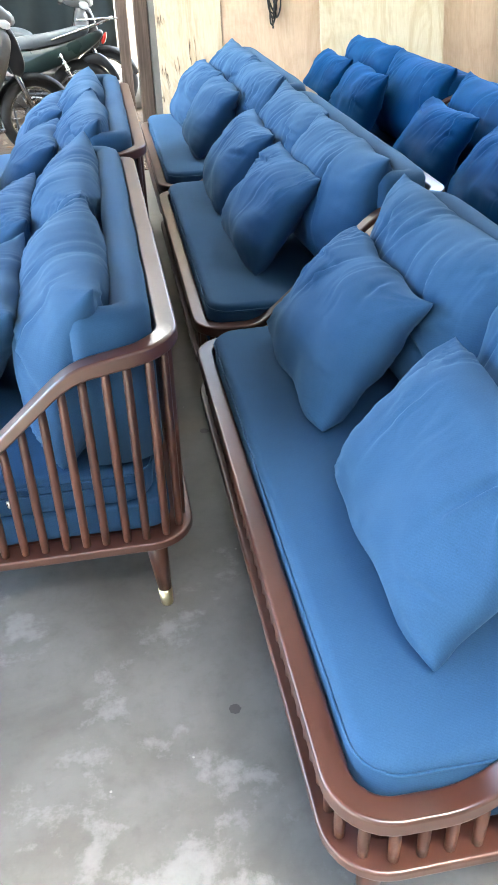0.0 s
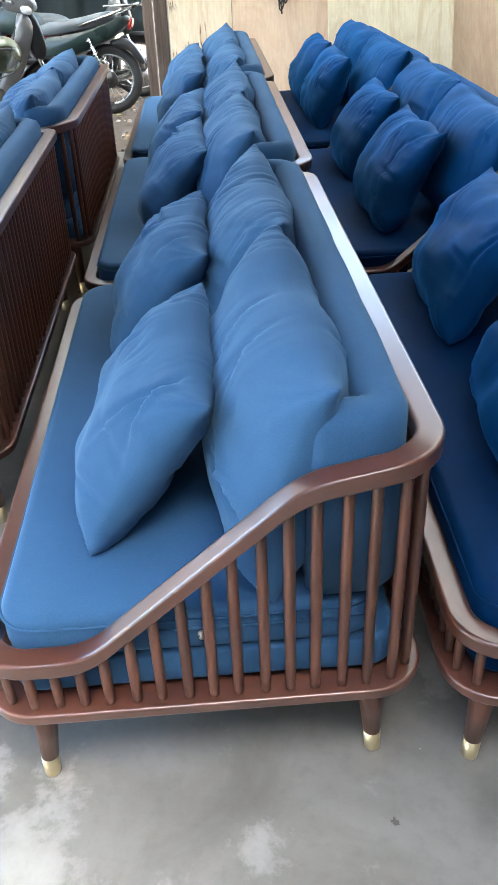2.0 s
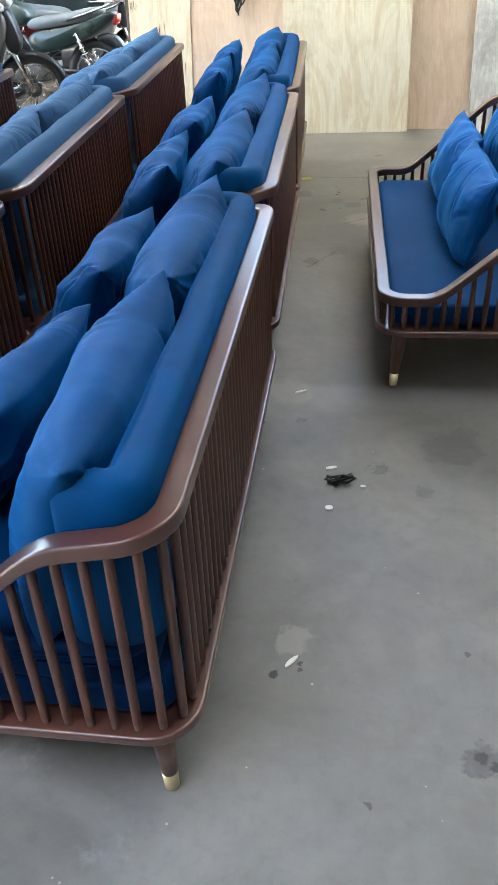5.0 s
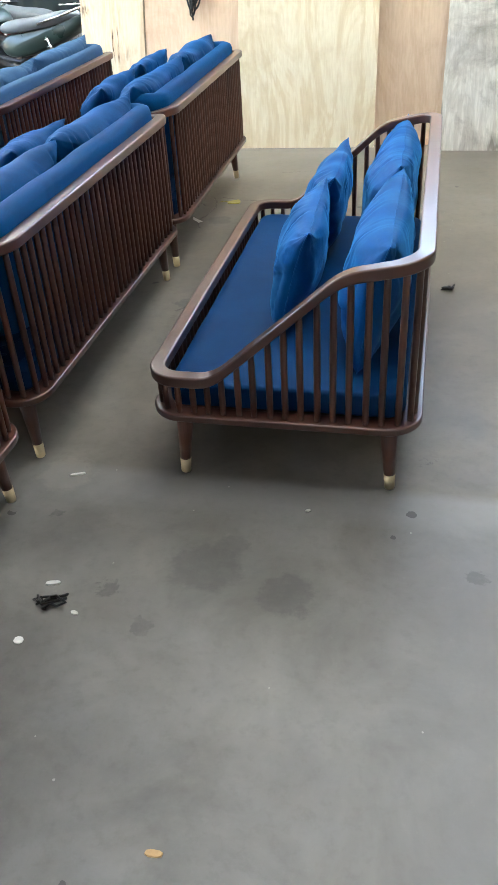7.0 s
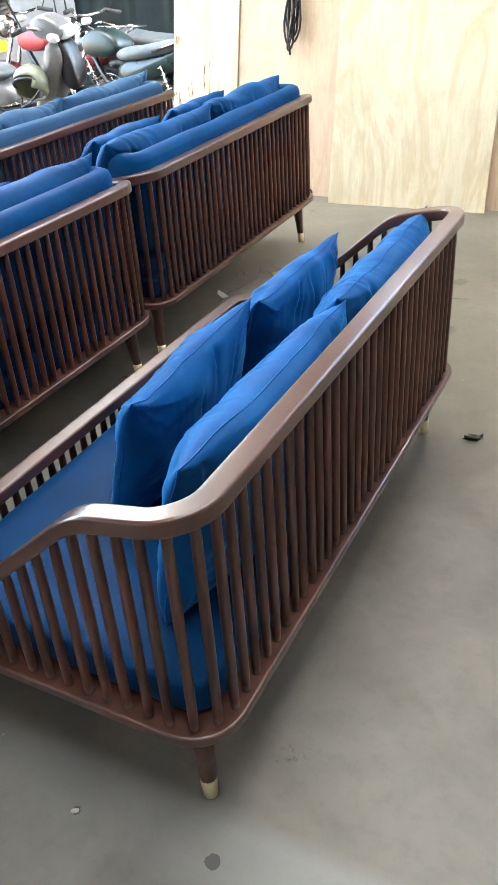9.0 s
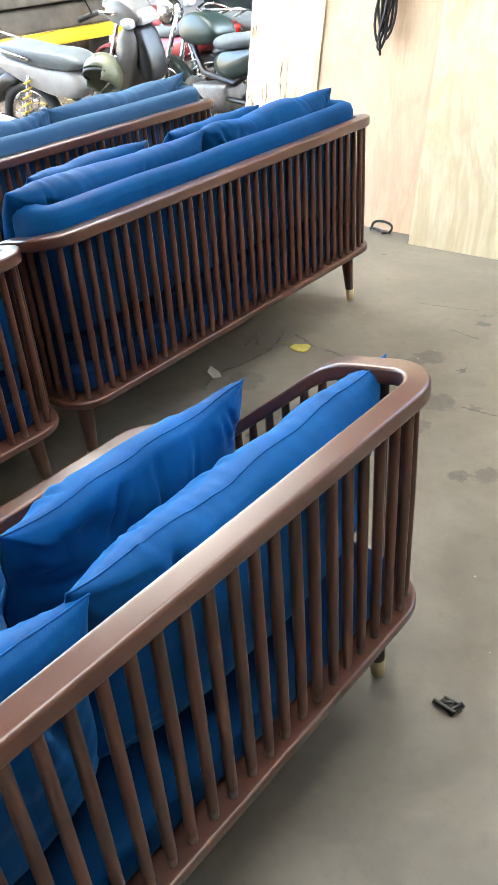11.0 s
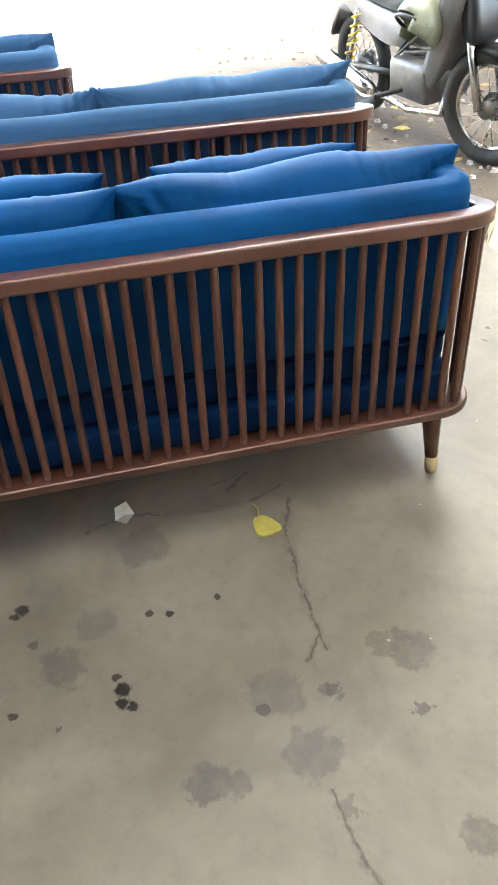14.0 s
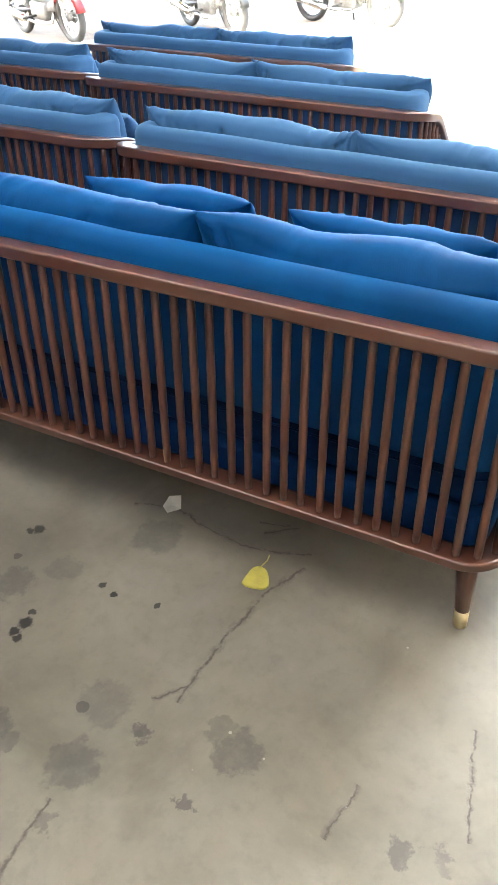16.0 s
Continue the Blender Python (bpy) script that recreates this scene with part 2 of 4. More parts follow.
PATCHES = [(2.25, 4.34, 0.12, 0.45), (2.32, 4.28, 0.07, 0.4), (2.02, 1.19, 0.05, 0.5), (1.95, 2.40, 0.10, 0.3)]
SHADES = [(2.50, 2.09, 0.22, 0.5), (2.72, 1.98, 0.18, 0.5), (2.83, 1.45, 0.15, 0.3), (2.36, 1.45, 0.14, 0.35), (2.25, 2.15, 0.3, 0.25), (2.0, 4.6, 0.35, 0.35), (2.45, 5.0, 0.4, 0.3), (-0.35, 1.2, 0.4, 0.35)]
OIL = [(2.526, 5.048, 0.062, 0.75), (2.532, 4.842, 0.050, 0.9), (2.343, 5.318, 0.056, 0.7), (2.315, 5.265, 0.034, 0.5), (2.371, 5.016, 0.062, 0.5), (2.394, 5.118, 0.030, 1.0), (2.20, 4.596, 0.060, 0.65),
       (2.83, 4.754, 0.042, 0.6), (2.751, 5.279, 0.040, 0.7), (2.375, 5.67, 0.030, 0.8), (2.348, 5.75, 0.026, 0.6), (1.882, 4.808, 0.070, 0.6), (2.49, 5.282, 0.018, 0.9), (2.542, 4.894, 0.020, 0.7),
       (2.50, 2.045, 0.110, 0.5), (2.738, 1.98, 0.085, 0.55), (2.54, 2.135, 0.060, 0.35), (2.443, 0.881, 0.052, 0.8), (2.628, 0.946, 0.030, 0.6), (2.257, 1.92, 0.035, 0.6), (2.10, 4.66, 0.05, 0.4),
       (2.398, 1.812, 0.030, 0.5), (3.22, 2.115, 0.030, 0.5), (3.086, 2.62, 0.022, 0.8), (2.01, 2.212, 0.022, 0.6), (1.98, 3.70, 0.05, 0.6), (2.11, 3.85, 0.06, 0.4), (2.77, 4.707, 0.022, 0.8), (2.642, 5.079, 0.025, 0.6)]
TAR = [(2.285, 4.710, 0.021, 1.0), (2.318, 4.706, 0.015, 1.0), (2.330, 4.726, 0.014, 1.0), (2.250, 4.699, 0.011, 0.9), (2.010, 4.510, 0.020, 0.9), (2.026, 4.494, 0.013, 0.9), (2.097, 4.792, 0.012, 0.9), (2.109, 4.836, 0.011, 1.0),
       (2.088, 4.951, 0.009, 0.9), (2.290, 4.486, 0.011, 0.9), (1.979, 1.083, 0.014, 0.9), (2.039, 1.119, 0.009, 0.8), (2.04, 1.10, 0.008, 0.7), (2.440, 0.892, 0.018, 0.7), (2.47, 0.87, 0.014, 0.7)]
CRACKS = [(1.797, 5.203, 1.93, 5.160, 0.0037), (1.93, 5.160, 2.147, 5.144, 0.0046), (2.147, 5.144, 2.30, 5.147, 0.0046), (2.25, 5.145, 2.318, 5.095, 0.0028),
          (1.791, 4.669, 1.755, 4.78, 0.0028), (1.755, 4.78, 1.793, 4.946, 0.0028), (1.793, 4.946, 1.797, 5.08, 0.0037), (1.797, 5.08, 1.749, 5.201, 0.0028),
          (1.666, 5.127, 1.73, 5.049, 0.0037), (1.70, 5.02, 1.67, 5.10, 0.0028), (2.60, 5.055, 2.71, 5.068, 0.0037), (2.71, 5.068, 2.84, 5.10, 0.0046),
          (2.13, 4.25, 2.36, 4.42, 0.0028), (2.29, 5.56, 2.42, 5.545, 0.0028), (2.06, 5.72, 2.30, 5.78, 0.0028), (1.96, 3.62, 2.12, 3.87, 0.0037)]
CONCRETE = concrete()


def earth():
    k = Nodes("dirt", 0.95)
    p = k.world_space()
    c = k.ramp(k.noise(1.6, 7, 0.7, p, 0.5), [(0.3, (0.040, 0.028, 0.018)), (0.5, (0.080, 0.058, 0.038)), (0.72, (0.140, 0.108, 0.074))])
    c = k.mix(k.ramp(k.noise(11, 5, 0.7, p), [(0.45, 0.4), (0.6, 0.0)]), c, (0.12, 0.085, 0.055))
    return k.done(c, k.bump(k.noise(14, 6, 0.7, p), 0.6, 0.03))


DIRT = earth()


def sheet_wood(name, dark, mid, light, knots=0.5, cracks=0.0, blotch=0.3):
    """Rotary-cut plywood face: broad pale figure, faint fibres, knots, stains and bark cracks."""
    k = Nodes(name, 0.55)
    fig = k.noise(1.7, 5, 0.6, k.space((2.2, 2.2, 0.55)), 1.4)
    fib = k.noise(9, 6, 0.65, k.space((7.0, 7.0, 0.8)), 0.3)
    c = k.ramp(fig, [(0.34, mid), (0.46, light), (0.54, mid), (0.62, light)], True)
    c = k.mix(k.ramp(fib, [(0.40, 0.22), (0.60, 0.0)]), c, dark)
    v = k.t.nodes.new("ShaderNodeTexVoronoi")
    k.put(v.inputs["Vector"], k.space((2.1, 0.01, 1.6)))
    v.inputs["Scale"].default_value = 1.3
    c = k.mix(k.ramp(v.outputs["Distance"], [(0.018, knots), (0.03, knots * 0.4), (0.07, 0.0)]), c, dark)
    stain = k.noise(2.2, 7, 0.68, warp=0.7)
    c = k.mix(k.ramp(stain, [(0.50, 0.0), (0.66, blotch)]), c, dark)
    if cracks:
        seam = k.math("ABSOLUTE", k.math("SUBTRACT", k.noise(2.2, 4, 0.6, k.space((3.0, 3.0, 0.5)), 0.7), 0.5))
        gate = k.ramp(k.noise(3.0, 2, 0.5, k.space((1, 1, 0.8), (4, 2, 7))), [(0.56, 0.0), (0.62, 1.0)])
        halo = k.math("MULTIPLY", k.ramp(seam, [(0.0, 0.55), (0.05, 0.0)]), gate)
        c = k.mix(halo, c, dark)
        c = k.mix(k.math("MULTIPLY", k.math("MULTIPLY", k.ramp(seam, [(0.006, 1.0), (0.012, 0.0)]), gate), cracks), c, (0.05, 0.028, 0.015))
    return k.done(c, k.bump(fib, 0.10, 0.001))


PLY_PALE = sheet_wood("pale_plywood", (0.50, 0.38, 0.22), (0.70, 0.60, 0.41), (0.80, 0.73, 0.56), 0.7, 0.0, 0.35)
PLY_TAN = sheet_wood("tan_plywood", (0.46, 0.29, 0.18), (0.64, 0.47, 0.33), (0.70, 0.54, 0.39), 0.3, 0.0, 0.35)
PLY_GREY = sheet_wood("grey_plywood", (0.25, 0.23, 0.20), (0.66, 0.63, 0.57), (0.80, 0.78, 0.72), 0.3, 0.35, 0.75)
LIVE_EDGE = sheet_wood("live_edge_board", (0.38, 0.23, 0.11), (0.60, 0.48, 0.32), (0.70, 0.60, 0.44), 0.5, 0.9, 0.3)
PLASTER = plain("grey_render", (0.27, 0.255, 0.23), 0.85, 0.0, 0.3, 3)
TIN = plain("roof_tin", (0.075, 0.07, 0.066), 0.7, 0.2, 0.3, 4)


# ---- building blocks ----


def mesh_of(name, bm, mat, smooth=True):
    me = bpy.data.meshes.new(name)
    bm.normal_update()
    bm.to_mesh(me)
    bm.free()
    for p in me.polygons:
        p.use_smooth = smooth
    me.materials.append(mat)
    return me


def part(name, bm, mat, parent, label="", smooth=True):
    """One mesh object under a thing or under a part; bm may be a finished mesh."""
    ob = new(name, bm if isinstance(bm, bpy.types.Mesh) else mesh_of(name, bm, mat, smooth))
    ob.parent = parent
    return tagged(ob, label)


def box(bm, lo, hi, bevel=0.0, seg=2):
    r = bmesh.ops.create_cube(bm, size=1)
    bmesh.ops.scale(bm, vec=[b - a for a, b in zip(lo, hi)], verts=r["verts"])
    bmesh.ops.translate(bm, vec=[(a + b) / 2 for a, b in zip(lo, hi)], verts=r["verts"])
    if bevel:
        es = list({e for v in r["verts"] for e in v.link_edges})
        bmesh.ops.bevel(bm, geom=es, offset=bevel, segments=seg, affect="EDGES", profile=0.5)
    return bm


def boxed(lo, hi, bevel=0.0, seg=2):
    return box(bmesh.new(), lo, hi, bevel, seg)


def tube(bm, pts, radii, n=8, closed=False):
    """A round bar along points; radii may be one number or one for each point."""
    pts = [Vector(p) for p in pts]
    if not isinstance(radii, (list, tuple)):
        radii = [radii] * len(pts)
    rings, last = [], None
    for i, p in enumerate(pts):
        a = pts[i - 1] if (i or closed) else p
        b = pts[(i + 1) % len(pts)] if (i + 1 < len(pts) or closed) else p
        d = (b - a).normalized()
        u = last - d * last.dot(d) if last is not None and (last - d * last.dot(d)).length > 1e-4 else d.orthogonal()
        u.normalize()
        last = u
        w = d.cross(u)
        rings.append([bm.verts.new(p + (u * math.cos(t) + w * math.sin(t)) * radii[i]) for t in [2 * math.pi * j / n for j in range(n)]])
    pairs = list(zip(rings, rings[1:])) + ([(rings[-1], rings[0])] if closed else [])
    for a, b in pairs:
        for j in range(n):
            bm.faces.new((a[j], a[(j + 1) % n], b[(j + 1) % n], b[j]))
    if not closed:
        bm.faces.new(rings[0][::-1])
        bm.faces.new(rings[-1])
    return bm


def tubed(pts, radii, n=8, closed=False):
    return tube(bmesh.new(), pts, radii, n, closed)


# ---- sofa ----
XF, XB, LY = 0.400, 0.403, 0.809      # front, back and end of the outer plan
RING_LOW, RING_TOP = 0.231, 0.254
SEAT_TOP = 0.432


def plan(xf, xb, ly, r, step=0.02):
    """Rounded rectangle as points with outward normals, all round."""
    pts = []
    n = 8
    for cx, cy, a0 in ((xb - r, ly - r, 0), (-xf + r, ly - r, 90), (-xf + r, -ly + r, 180), (xb - r, -ly + r, 270)):
        for i in range(n + 1):
            a = radians(a0 + 90 * i / n)
            pts.append((cx + r * math.cos(a), cy + r * math.sin(a), math.cos(a), math.sin(a)))
    out = []
    for a, b in zip(pts, pts[1:] + pts[:1]):
        d = math.hypot(b[0] - a[0], b[1] - a[1])
        k = max(1, int(d / step))
        out += [tuple(p + (q - p) * i / k for p, q in zip(a, b)) for i in range(k)]
    return out


def rail_raw(x):
    if x < -0.197:
        return 0.382
    if x < 0.173:
        return 0.382 + (x + 0.197) / 0.37 * 0.330
    return 0.712 + min(1, (x - 0.173) / 0.2) * 0.040


def rail_top(x):
    """Height of the rail's upper face over the depth of the sofa, its bends eased."""
    return sum(rail_raw(x + o) for o in (-0.036, -0.024, -0.012, 0, 0.012, 0.024, 0.036)) / 7


def loop_sweep(sections):
    bm = bmesh.new()
    rings = [[bm.verts.new(p) for p in s] for s in sections]
    for a, b in zip(rings, rings[1:] + rings[:1]):
        for i in range(len(a)):
            j = (i + 1) % len(a)
            bm.faces.new((a[i], b[i], b[j], a[j]))
    bmesh.ops.recalc_face_normals(bm, faces=bm.faces)
    return bm


def band(xf, xb, ly, r, w, h, top, e):
    """A wooden band along the plan: w wide, h thick, with its upper face at top(x) and eased edges."""
    prof = []
    for sx, sz, a0 in ((1, 0, 90), (1, 1, 0), (-1, 1, 270), (-1, 0, 180)):
        cx, cz = sx * (w / 2 - e), -h + e if sz else -e
        arc = [(cx + e * math.cos(radians(a0 - 30 * q)), cz + e * math.sin(radians(a0 - 30 * q))) for q in range(4)]
        flat, tall = (-sx * 0.002, 0.0), (0.0, 0.002 if sz else -0.002)
        first, last = (flat, tall) if a0 in (90, 270) else (tall, flat)
        prof += [(arc[0][0] + first[0], arc[0][1] + first[1])] + arc + [(arc[3][0] + last[0], arc[3][1] + last[1])]
    return loop_sweep([[(x + nx * o, y + ny * o, top(x) + dz) for o, dz in prof] for x, y, nx, ny in plan(xf - w / 2, xb - w / 2, ly - w / 2, r - w / 2)])


def slab(xf, xb, ly, r, z0, z1, e, crown=0.0, seed=0):
    """An upholstered slab on a rounded plan: soft edges, a slightly domed and uneven top."""
    bm = bmesh.new()
    ins = [(e * (1 - math.sin(math.pi / 2 * i / 4)), z0 + e * (1 - math.cos(math.pi / 2 * i / 4))) for i in range(5)]
    ins += [(e * (1 - math.cos(math.pi / 2 * i / 4)), z1 - e + e * math.sin(math.pi / 2 * i / 4)) for i in range(1, 5)]
    base = plan(xf, xb, ly, r, 0.05)
    rings = []
    for k, z in ins:
        rings.append([bm.verts.new((x - nx * k, y - ny * k, z + 0.004 * noise.noise((x * 4, y * 4, z * 5 + seed)))) for x, y, nx, ny in base])
    cx = (xb - xf) / 2
    for f in (0.9, 0.75, 0.55, 0.3):
        top = []
        for v in rings[len(ins) - 1]:
            x, y = cx + (v.co.x - cx) * f, v.co.y * (1 - (1 - f) * 0.9)
            top.append(bm.verts.new((x, y, z1 + crown * (1 - f * f) + 0.004 * noise.noise((x * 3, y * 3, seed + 7)))))
        rings.append(top)
    n = len(base)
    for a, b in zip(rings, rings[1:]):
        for i in range(n):
            j = (i + 1) % n
            bm.faces.new((a[i], a[j], b[j], b[i]))
    bm.faces.new(rings[0][::-1])
    bm.faces.new(rings[-1])
    return bm


def back_pad(seed=0):
    """The loose U-shaped pad that stands inside the back rail, higher than it."""
    ox, oy, r = 0.352, 0.762, 0.085
    path = [(0.185, -oy, 0, -1)]
    for i in range(1, 7):
        path.append((0.185 + (ox - r - 0.185) * i / 6, -oy, 0, -1))
    for i in range(1, 7):
        a = radians(-90 + 90 * i / 6)
        path.append((ox - r + r * math.cos(a), -oy + r + r * math.sin(a), math.cos(a), math.sin(a)))
    for i in range(1, 32):
        path.append((ox, -oy + r + (2 * oy - 2 * r) * i / 32, 1, 0))
    path += [(x, -y, nx, -ny) for x, y, nx, ny in path[12::-1]]
    w, z0, z1, e = 0.082, 0.452, 0.800, 0.028
    bm = bmesh.new()
    rings = []
    last = len(path) - 1
    for i, (x, y, nx, ny) in enumerate(path):
        tip = min(i, last - i)
        shrink = (0.55, 0.88, 1.0)[min(tip, 2)]
        sec = []
        for o, z in ((0, z0), (0, z1 - e), (0.3 * e, z1 - 0.3 * e), (e, z1), (w - e, z1), (w - 0.3 * e, z1 - 0.3 * e), (w, z1 - e), (w, (z0 + z1) / 2), (w, z0)):
            oo = w / 2 + (o - w / 2) * shrink
            zz = z - (1 - shrink) * (0.05 if z > 0.6 else 0)
            j = noise.noise((x * 5 + seed, y * 5, z * 6))
            sec.append(bm.verts.new((x - nx * (oo + 0.006 * j), y - ny * (oo + 0.006 * j), zz + 0.005 * noise.noise((y * 4, x * 4, seed + 3)))))
        rings.append(sec)
    for a, b in zip(rings, rings[1:]):
        for i in range(len(a)):
            j = (i + 1) % len(a)
            bm.faces.new((a[i], b[i], b[j], a[j]))
    bm.faces.new(rings[0])
    bm.faces.new(rings[-1][::-1])
    bmesh.ops.recalc_face_normals(bm, faces=bm.faces)
    return bm


def make_sofa(cloth_mat, seat_mat, label, full=True):
    top = tagged(new("sofa"), label, "sofa", "slatted sofas")
    part("lower_ring", band(XF, XB, LY, 0.102, 0.060, RING_TOP - RING_LOW, lambda x: RING_TOP, 0.005), WALNUT_LONG, top)
    part("top_rail", band(XF, XB, LY, 0.102, 0.046, 0.034, rail_top, 0.006), WALNUT_LONG, top)
    pts = plan(XF - 0.024, XB - 0.024, LY - 0.024, 0.078, 0.004)
    per = sum(math.hypot(b[0] - a[0], b[1] - a[1]) for a, b in zip(pts, pts[1:] + pts[:1]))
    count = round(per / 0.0455)
    acc, want = 0.0, 0.0
    for a, b in zip(pts, pts[1:] + pts[:1]):
        if acc >= want - 1e-6 and want < per - 0.02:
            z0, z1 = RING_TOP - 0.006, rail_top(a[0]) - 0.026
            zs = [z0, z0 + 0.03, (z0 + z1) / 2, z1 - 0.03, z1]
            part("slat", tubed([(a[0], a[1], z) for z in zs], [0.0082, 0.0095, 0.0102, 0.0095, 0.0082], 8), WALNUT, top)
            want += per / count
        acc += math.hypot(b[0] - a[0], b[1] - a[1])
    part("platform", boxed((-XF + 0.055, -LY + 0.055, RING_LOW + 0.003), (XB - 0.055, LY - 0.055, RING_TOP - 0.004)), WALNUT_LONG, top, smooth=False)
    for sx in (-1, 1):
        for sy in (-1, 1):
            x, y = sx * 0.319, sy * 0.734
            lx, ly = x - sx * 0.012, y - sy * 0.012
            leg = part("leg", tubed([(x, y, 0.048), (lx, ly, RING_LOW + 0.002)], [0.0170, 0.0290], 16), WALNUT, top)
            part("brass_tip", tubed([(x + sx * 0.002, y + sy * 0.002, 0.0), (x + sx * 0.002, y + sy * 0.002, 0.003), (x, y, 0.05)], [0.0145, 0.0158, 0.0176], 16), BRASS, leg, "brass foot cap")
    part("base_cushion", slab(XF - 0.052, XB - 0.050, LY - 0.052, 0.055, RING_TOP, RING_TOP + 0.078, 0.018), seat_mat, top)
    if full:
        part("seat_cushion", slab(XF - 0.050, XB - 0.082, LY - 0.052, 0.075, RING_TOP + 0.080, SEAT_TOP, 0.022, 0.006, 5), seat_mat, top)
        part("piping", tubed([(x, y, SEAT_TOP - 0.020) for x, y, _, _ in plan(XF - 0.049, XB - 0.081, LY - 0.051, 0.075, 0.05)], 0.0028, 5, True), seat_mat, top)
        part("zip_track", tubed([(-0.08, -LY + 0.0505, 0.392), (0.30, -LY + 0.0505, 0.392)], 0.003, 5), seat_mat, top)
        part("zip_pull", boxed((-0.005, -LY + 0.040, 0.372), (0.006, -LY + 0.047, 0.392), 0.002, 1), METAL, top, "small metal zip pull")
        part("back_pad", back_pad(), cloth_mat, top)
    return top


# ---- pillows ----


def cushion_mesh(w, h, t, seed, slack=1.0):
    """A stuffed pillow with a seam all round: width on y, height on z, thickness on x."""
    nu, nv = 92, 48
    rnd = random.Random(seed)
    tuck = [(su, sv, rnd.uniform(0.6, 1.3)) for su in (-1, 1) for sv in (-1, 1)]
    slant, dent = rnd.uniform(-0.05, 0.05), rnd.uniform(-0.5, 0.5)

    # short sharp creases: middle, direction, length, width, depth, face
    folds = []
    for q in range(15):
        a = radians(rnd.uniform(60, 120) if q < 10 else rnd.uniform(-25, 25))
        u0, v0 = (rnd.uniform(-0.85, 0.85), rnd.uniform(0.15, 0.9)) if q < 10 else (rnd.choice((-1, 1)) * rnd.uniform(0.55, 0.85), rnd.uniform(-0.7, 0.6))
        folds.append((u0, v0, math.cos(a), math.sin(a), rnd.uniform(0.12, 0.34), rnd.uniform(0.020, 0.036), rnd.uniform(0.005, 0.013), rnd.choice((-1, 1))))

    def ridge(p, k):
        return (1 - min(1.0, 1.6 * abs(noise.noise(p)))) ** k

    def held(q):
        return min(1.0, max(0.0, q))

    def place(u, v, side):
        edge_u, edge_v = 1 - abs(u), 1 - abs(v)
        blunt = (abs(u) * abs(v)) ** 7
        y = w / 2 * u * (1 - 0.050 * (1 - v * v) * abs(u)) * (1 - 0.010 * blunt)
        z = h / 2 * v * (1 - 0.025 * (1 - u * u) * abs(v)) * (1 - 0.05 * blunt)
        body = max(0.0, (1 - abs(u) ** 2.7) * (1 - abs(v) ** 2.5)) ** 0.50
        x = t / 2 * body * (1 - 0.10 * v)
        # gathers that run across the top from face to face, in clusters
        s = u * w / 2 + slant * v + 0.022 * noise.noise((v * 2.0, u * 2.0, seed + 5.0))
        pleat = noise.noise((s * 34.0 + seed * 3.1, v * 0.9 + seed, 0.7))
        crease = -(1 - min(1.0, abs(pleat) / 0.22)) ** 2
        where = held((v + 0.15) / 0.6) * held(0.35 + 1.7 * noise.noise((u * 1.9 + seed * 1.7, v * 0.8, seed * 0.5)))
        roll = slack * where * (0.0070 * crease + 0.0045 * pleat)
        g = roll
        # creases that run in from the side seams
        g -= 0.007 * ridge((u * 1.0 + seed, v * 4.5, side + 9.0 + seed), 5) * math.exp(-edge_u / 0.35)
        # folds that leave the corners
        for su, sv, k in tuck:
            d = math.hypot((u - su) * 1.2, v - sv)
            an = math.atan2(abs(v - sv), abs(u - su) + 1e-6)
            g += 0.020 * k * math.exp(-d / 0.30) * (ridge((an * 2.3, seed + su, sv * 3.0 + k), 3) - 0.4)
        for u0, v0, ca, sa, ln, wd, dp, sd in folds:
            if sd == side:
                du, dv = u - u0, (v - v0) * h / w
                al, pe = (du * ca + dv * sa) / ln, (-du * sa + dv * ca) / wd
                if abs(al) < 2 and abs(pe) < 4:
                    g += dp * (0.7 + 0.6 * slack) * math.exp(-al * al) * (0.55 * math.exp(-(pe - 1.7) ** 2) - math.exp(-pe * pe))
        g += 0.020 * noise.noise((u * 1.5 + seed, v * 1.5, side * 2.0 + seed * 0.37))
        fade = min(1.0, 6.0 * min(edge_u, edge_v))
        x += g * fade
        # the seam wavers, and the stuffing settles
        wav = 0.007 * noise.noise((u * 3, v * 3, seed + 9))
        y += 0.010 * noise.noise((v * 2.2, seed, 4)) * abs(u)
        z += 0.014 * noise.noise((u * 2.2, seed, 5)) * abs(v) + roll * held(v) ** 5
        z += 0.012 * (max(0.0, abs(u) - 0.78) / 0.22) ** 2 * held(v) ** 4
        z -= 0.010 * math.exp(-((u - dent) / 0.35) ** 2) * held(v) ** 3
        back = 0.10 * t * max(0.0, v) ** 3
        return Vector((side * max(x, 0.0006) + wav + back, y, z))

    bm = bmesh.new()
    def spread(i, n):
        f = -1 + 2 * i / n
        return math.sin(f * math.pi / 2) * 0.55 + f * 0.45
    us, vs = [spread(i, nu) for i in range(nu + 1)], [spread(j, nv) for j in range(nv + 1)]
    rim = {}
    grids = []
    for side in (1, -1):
        g = []
        for i, u in enumerate(us):
            row = []
            for j, v in enumerate(vs):
                on_rim = i in (0, nu) or j in (0, nv)
                if on_rim and (i, j) in rim:
                    row.append(rim[i, j])
                    continue
                p = place(u, v, side)
                if on_rim:
                    p.x = 0.007 * noise.noise((u * 3, v * 3, seed + 9)) + 0.10 * t * max(0.0, v) ** 3
                q = bm.verts.new(p)
                if on_rim:
                    rim[i, j] = q
                row.append(q)
            g.append(row)
        grids.append(g)
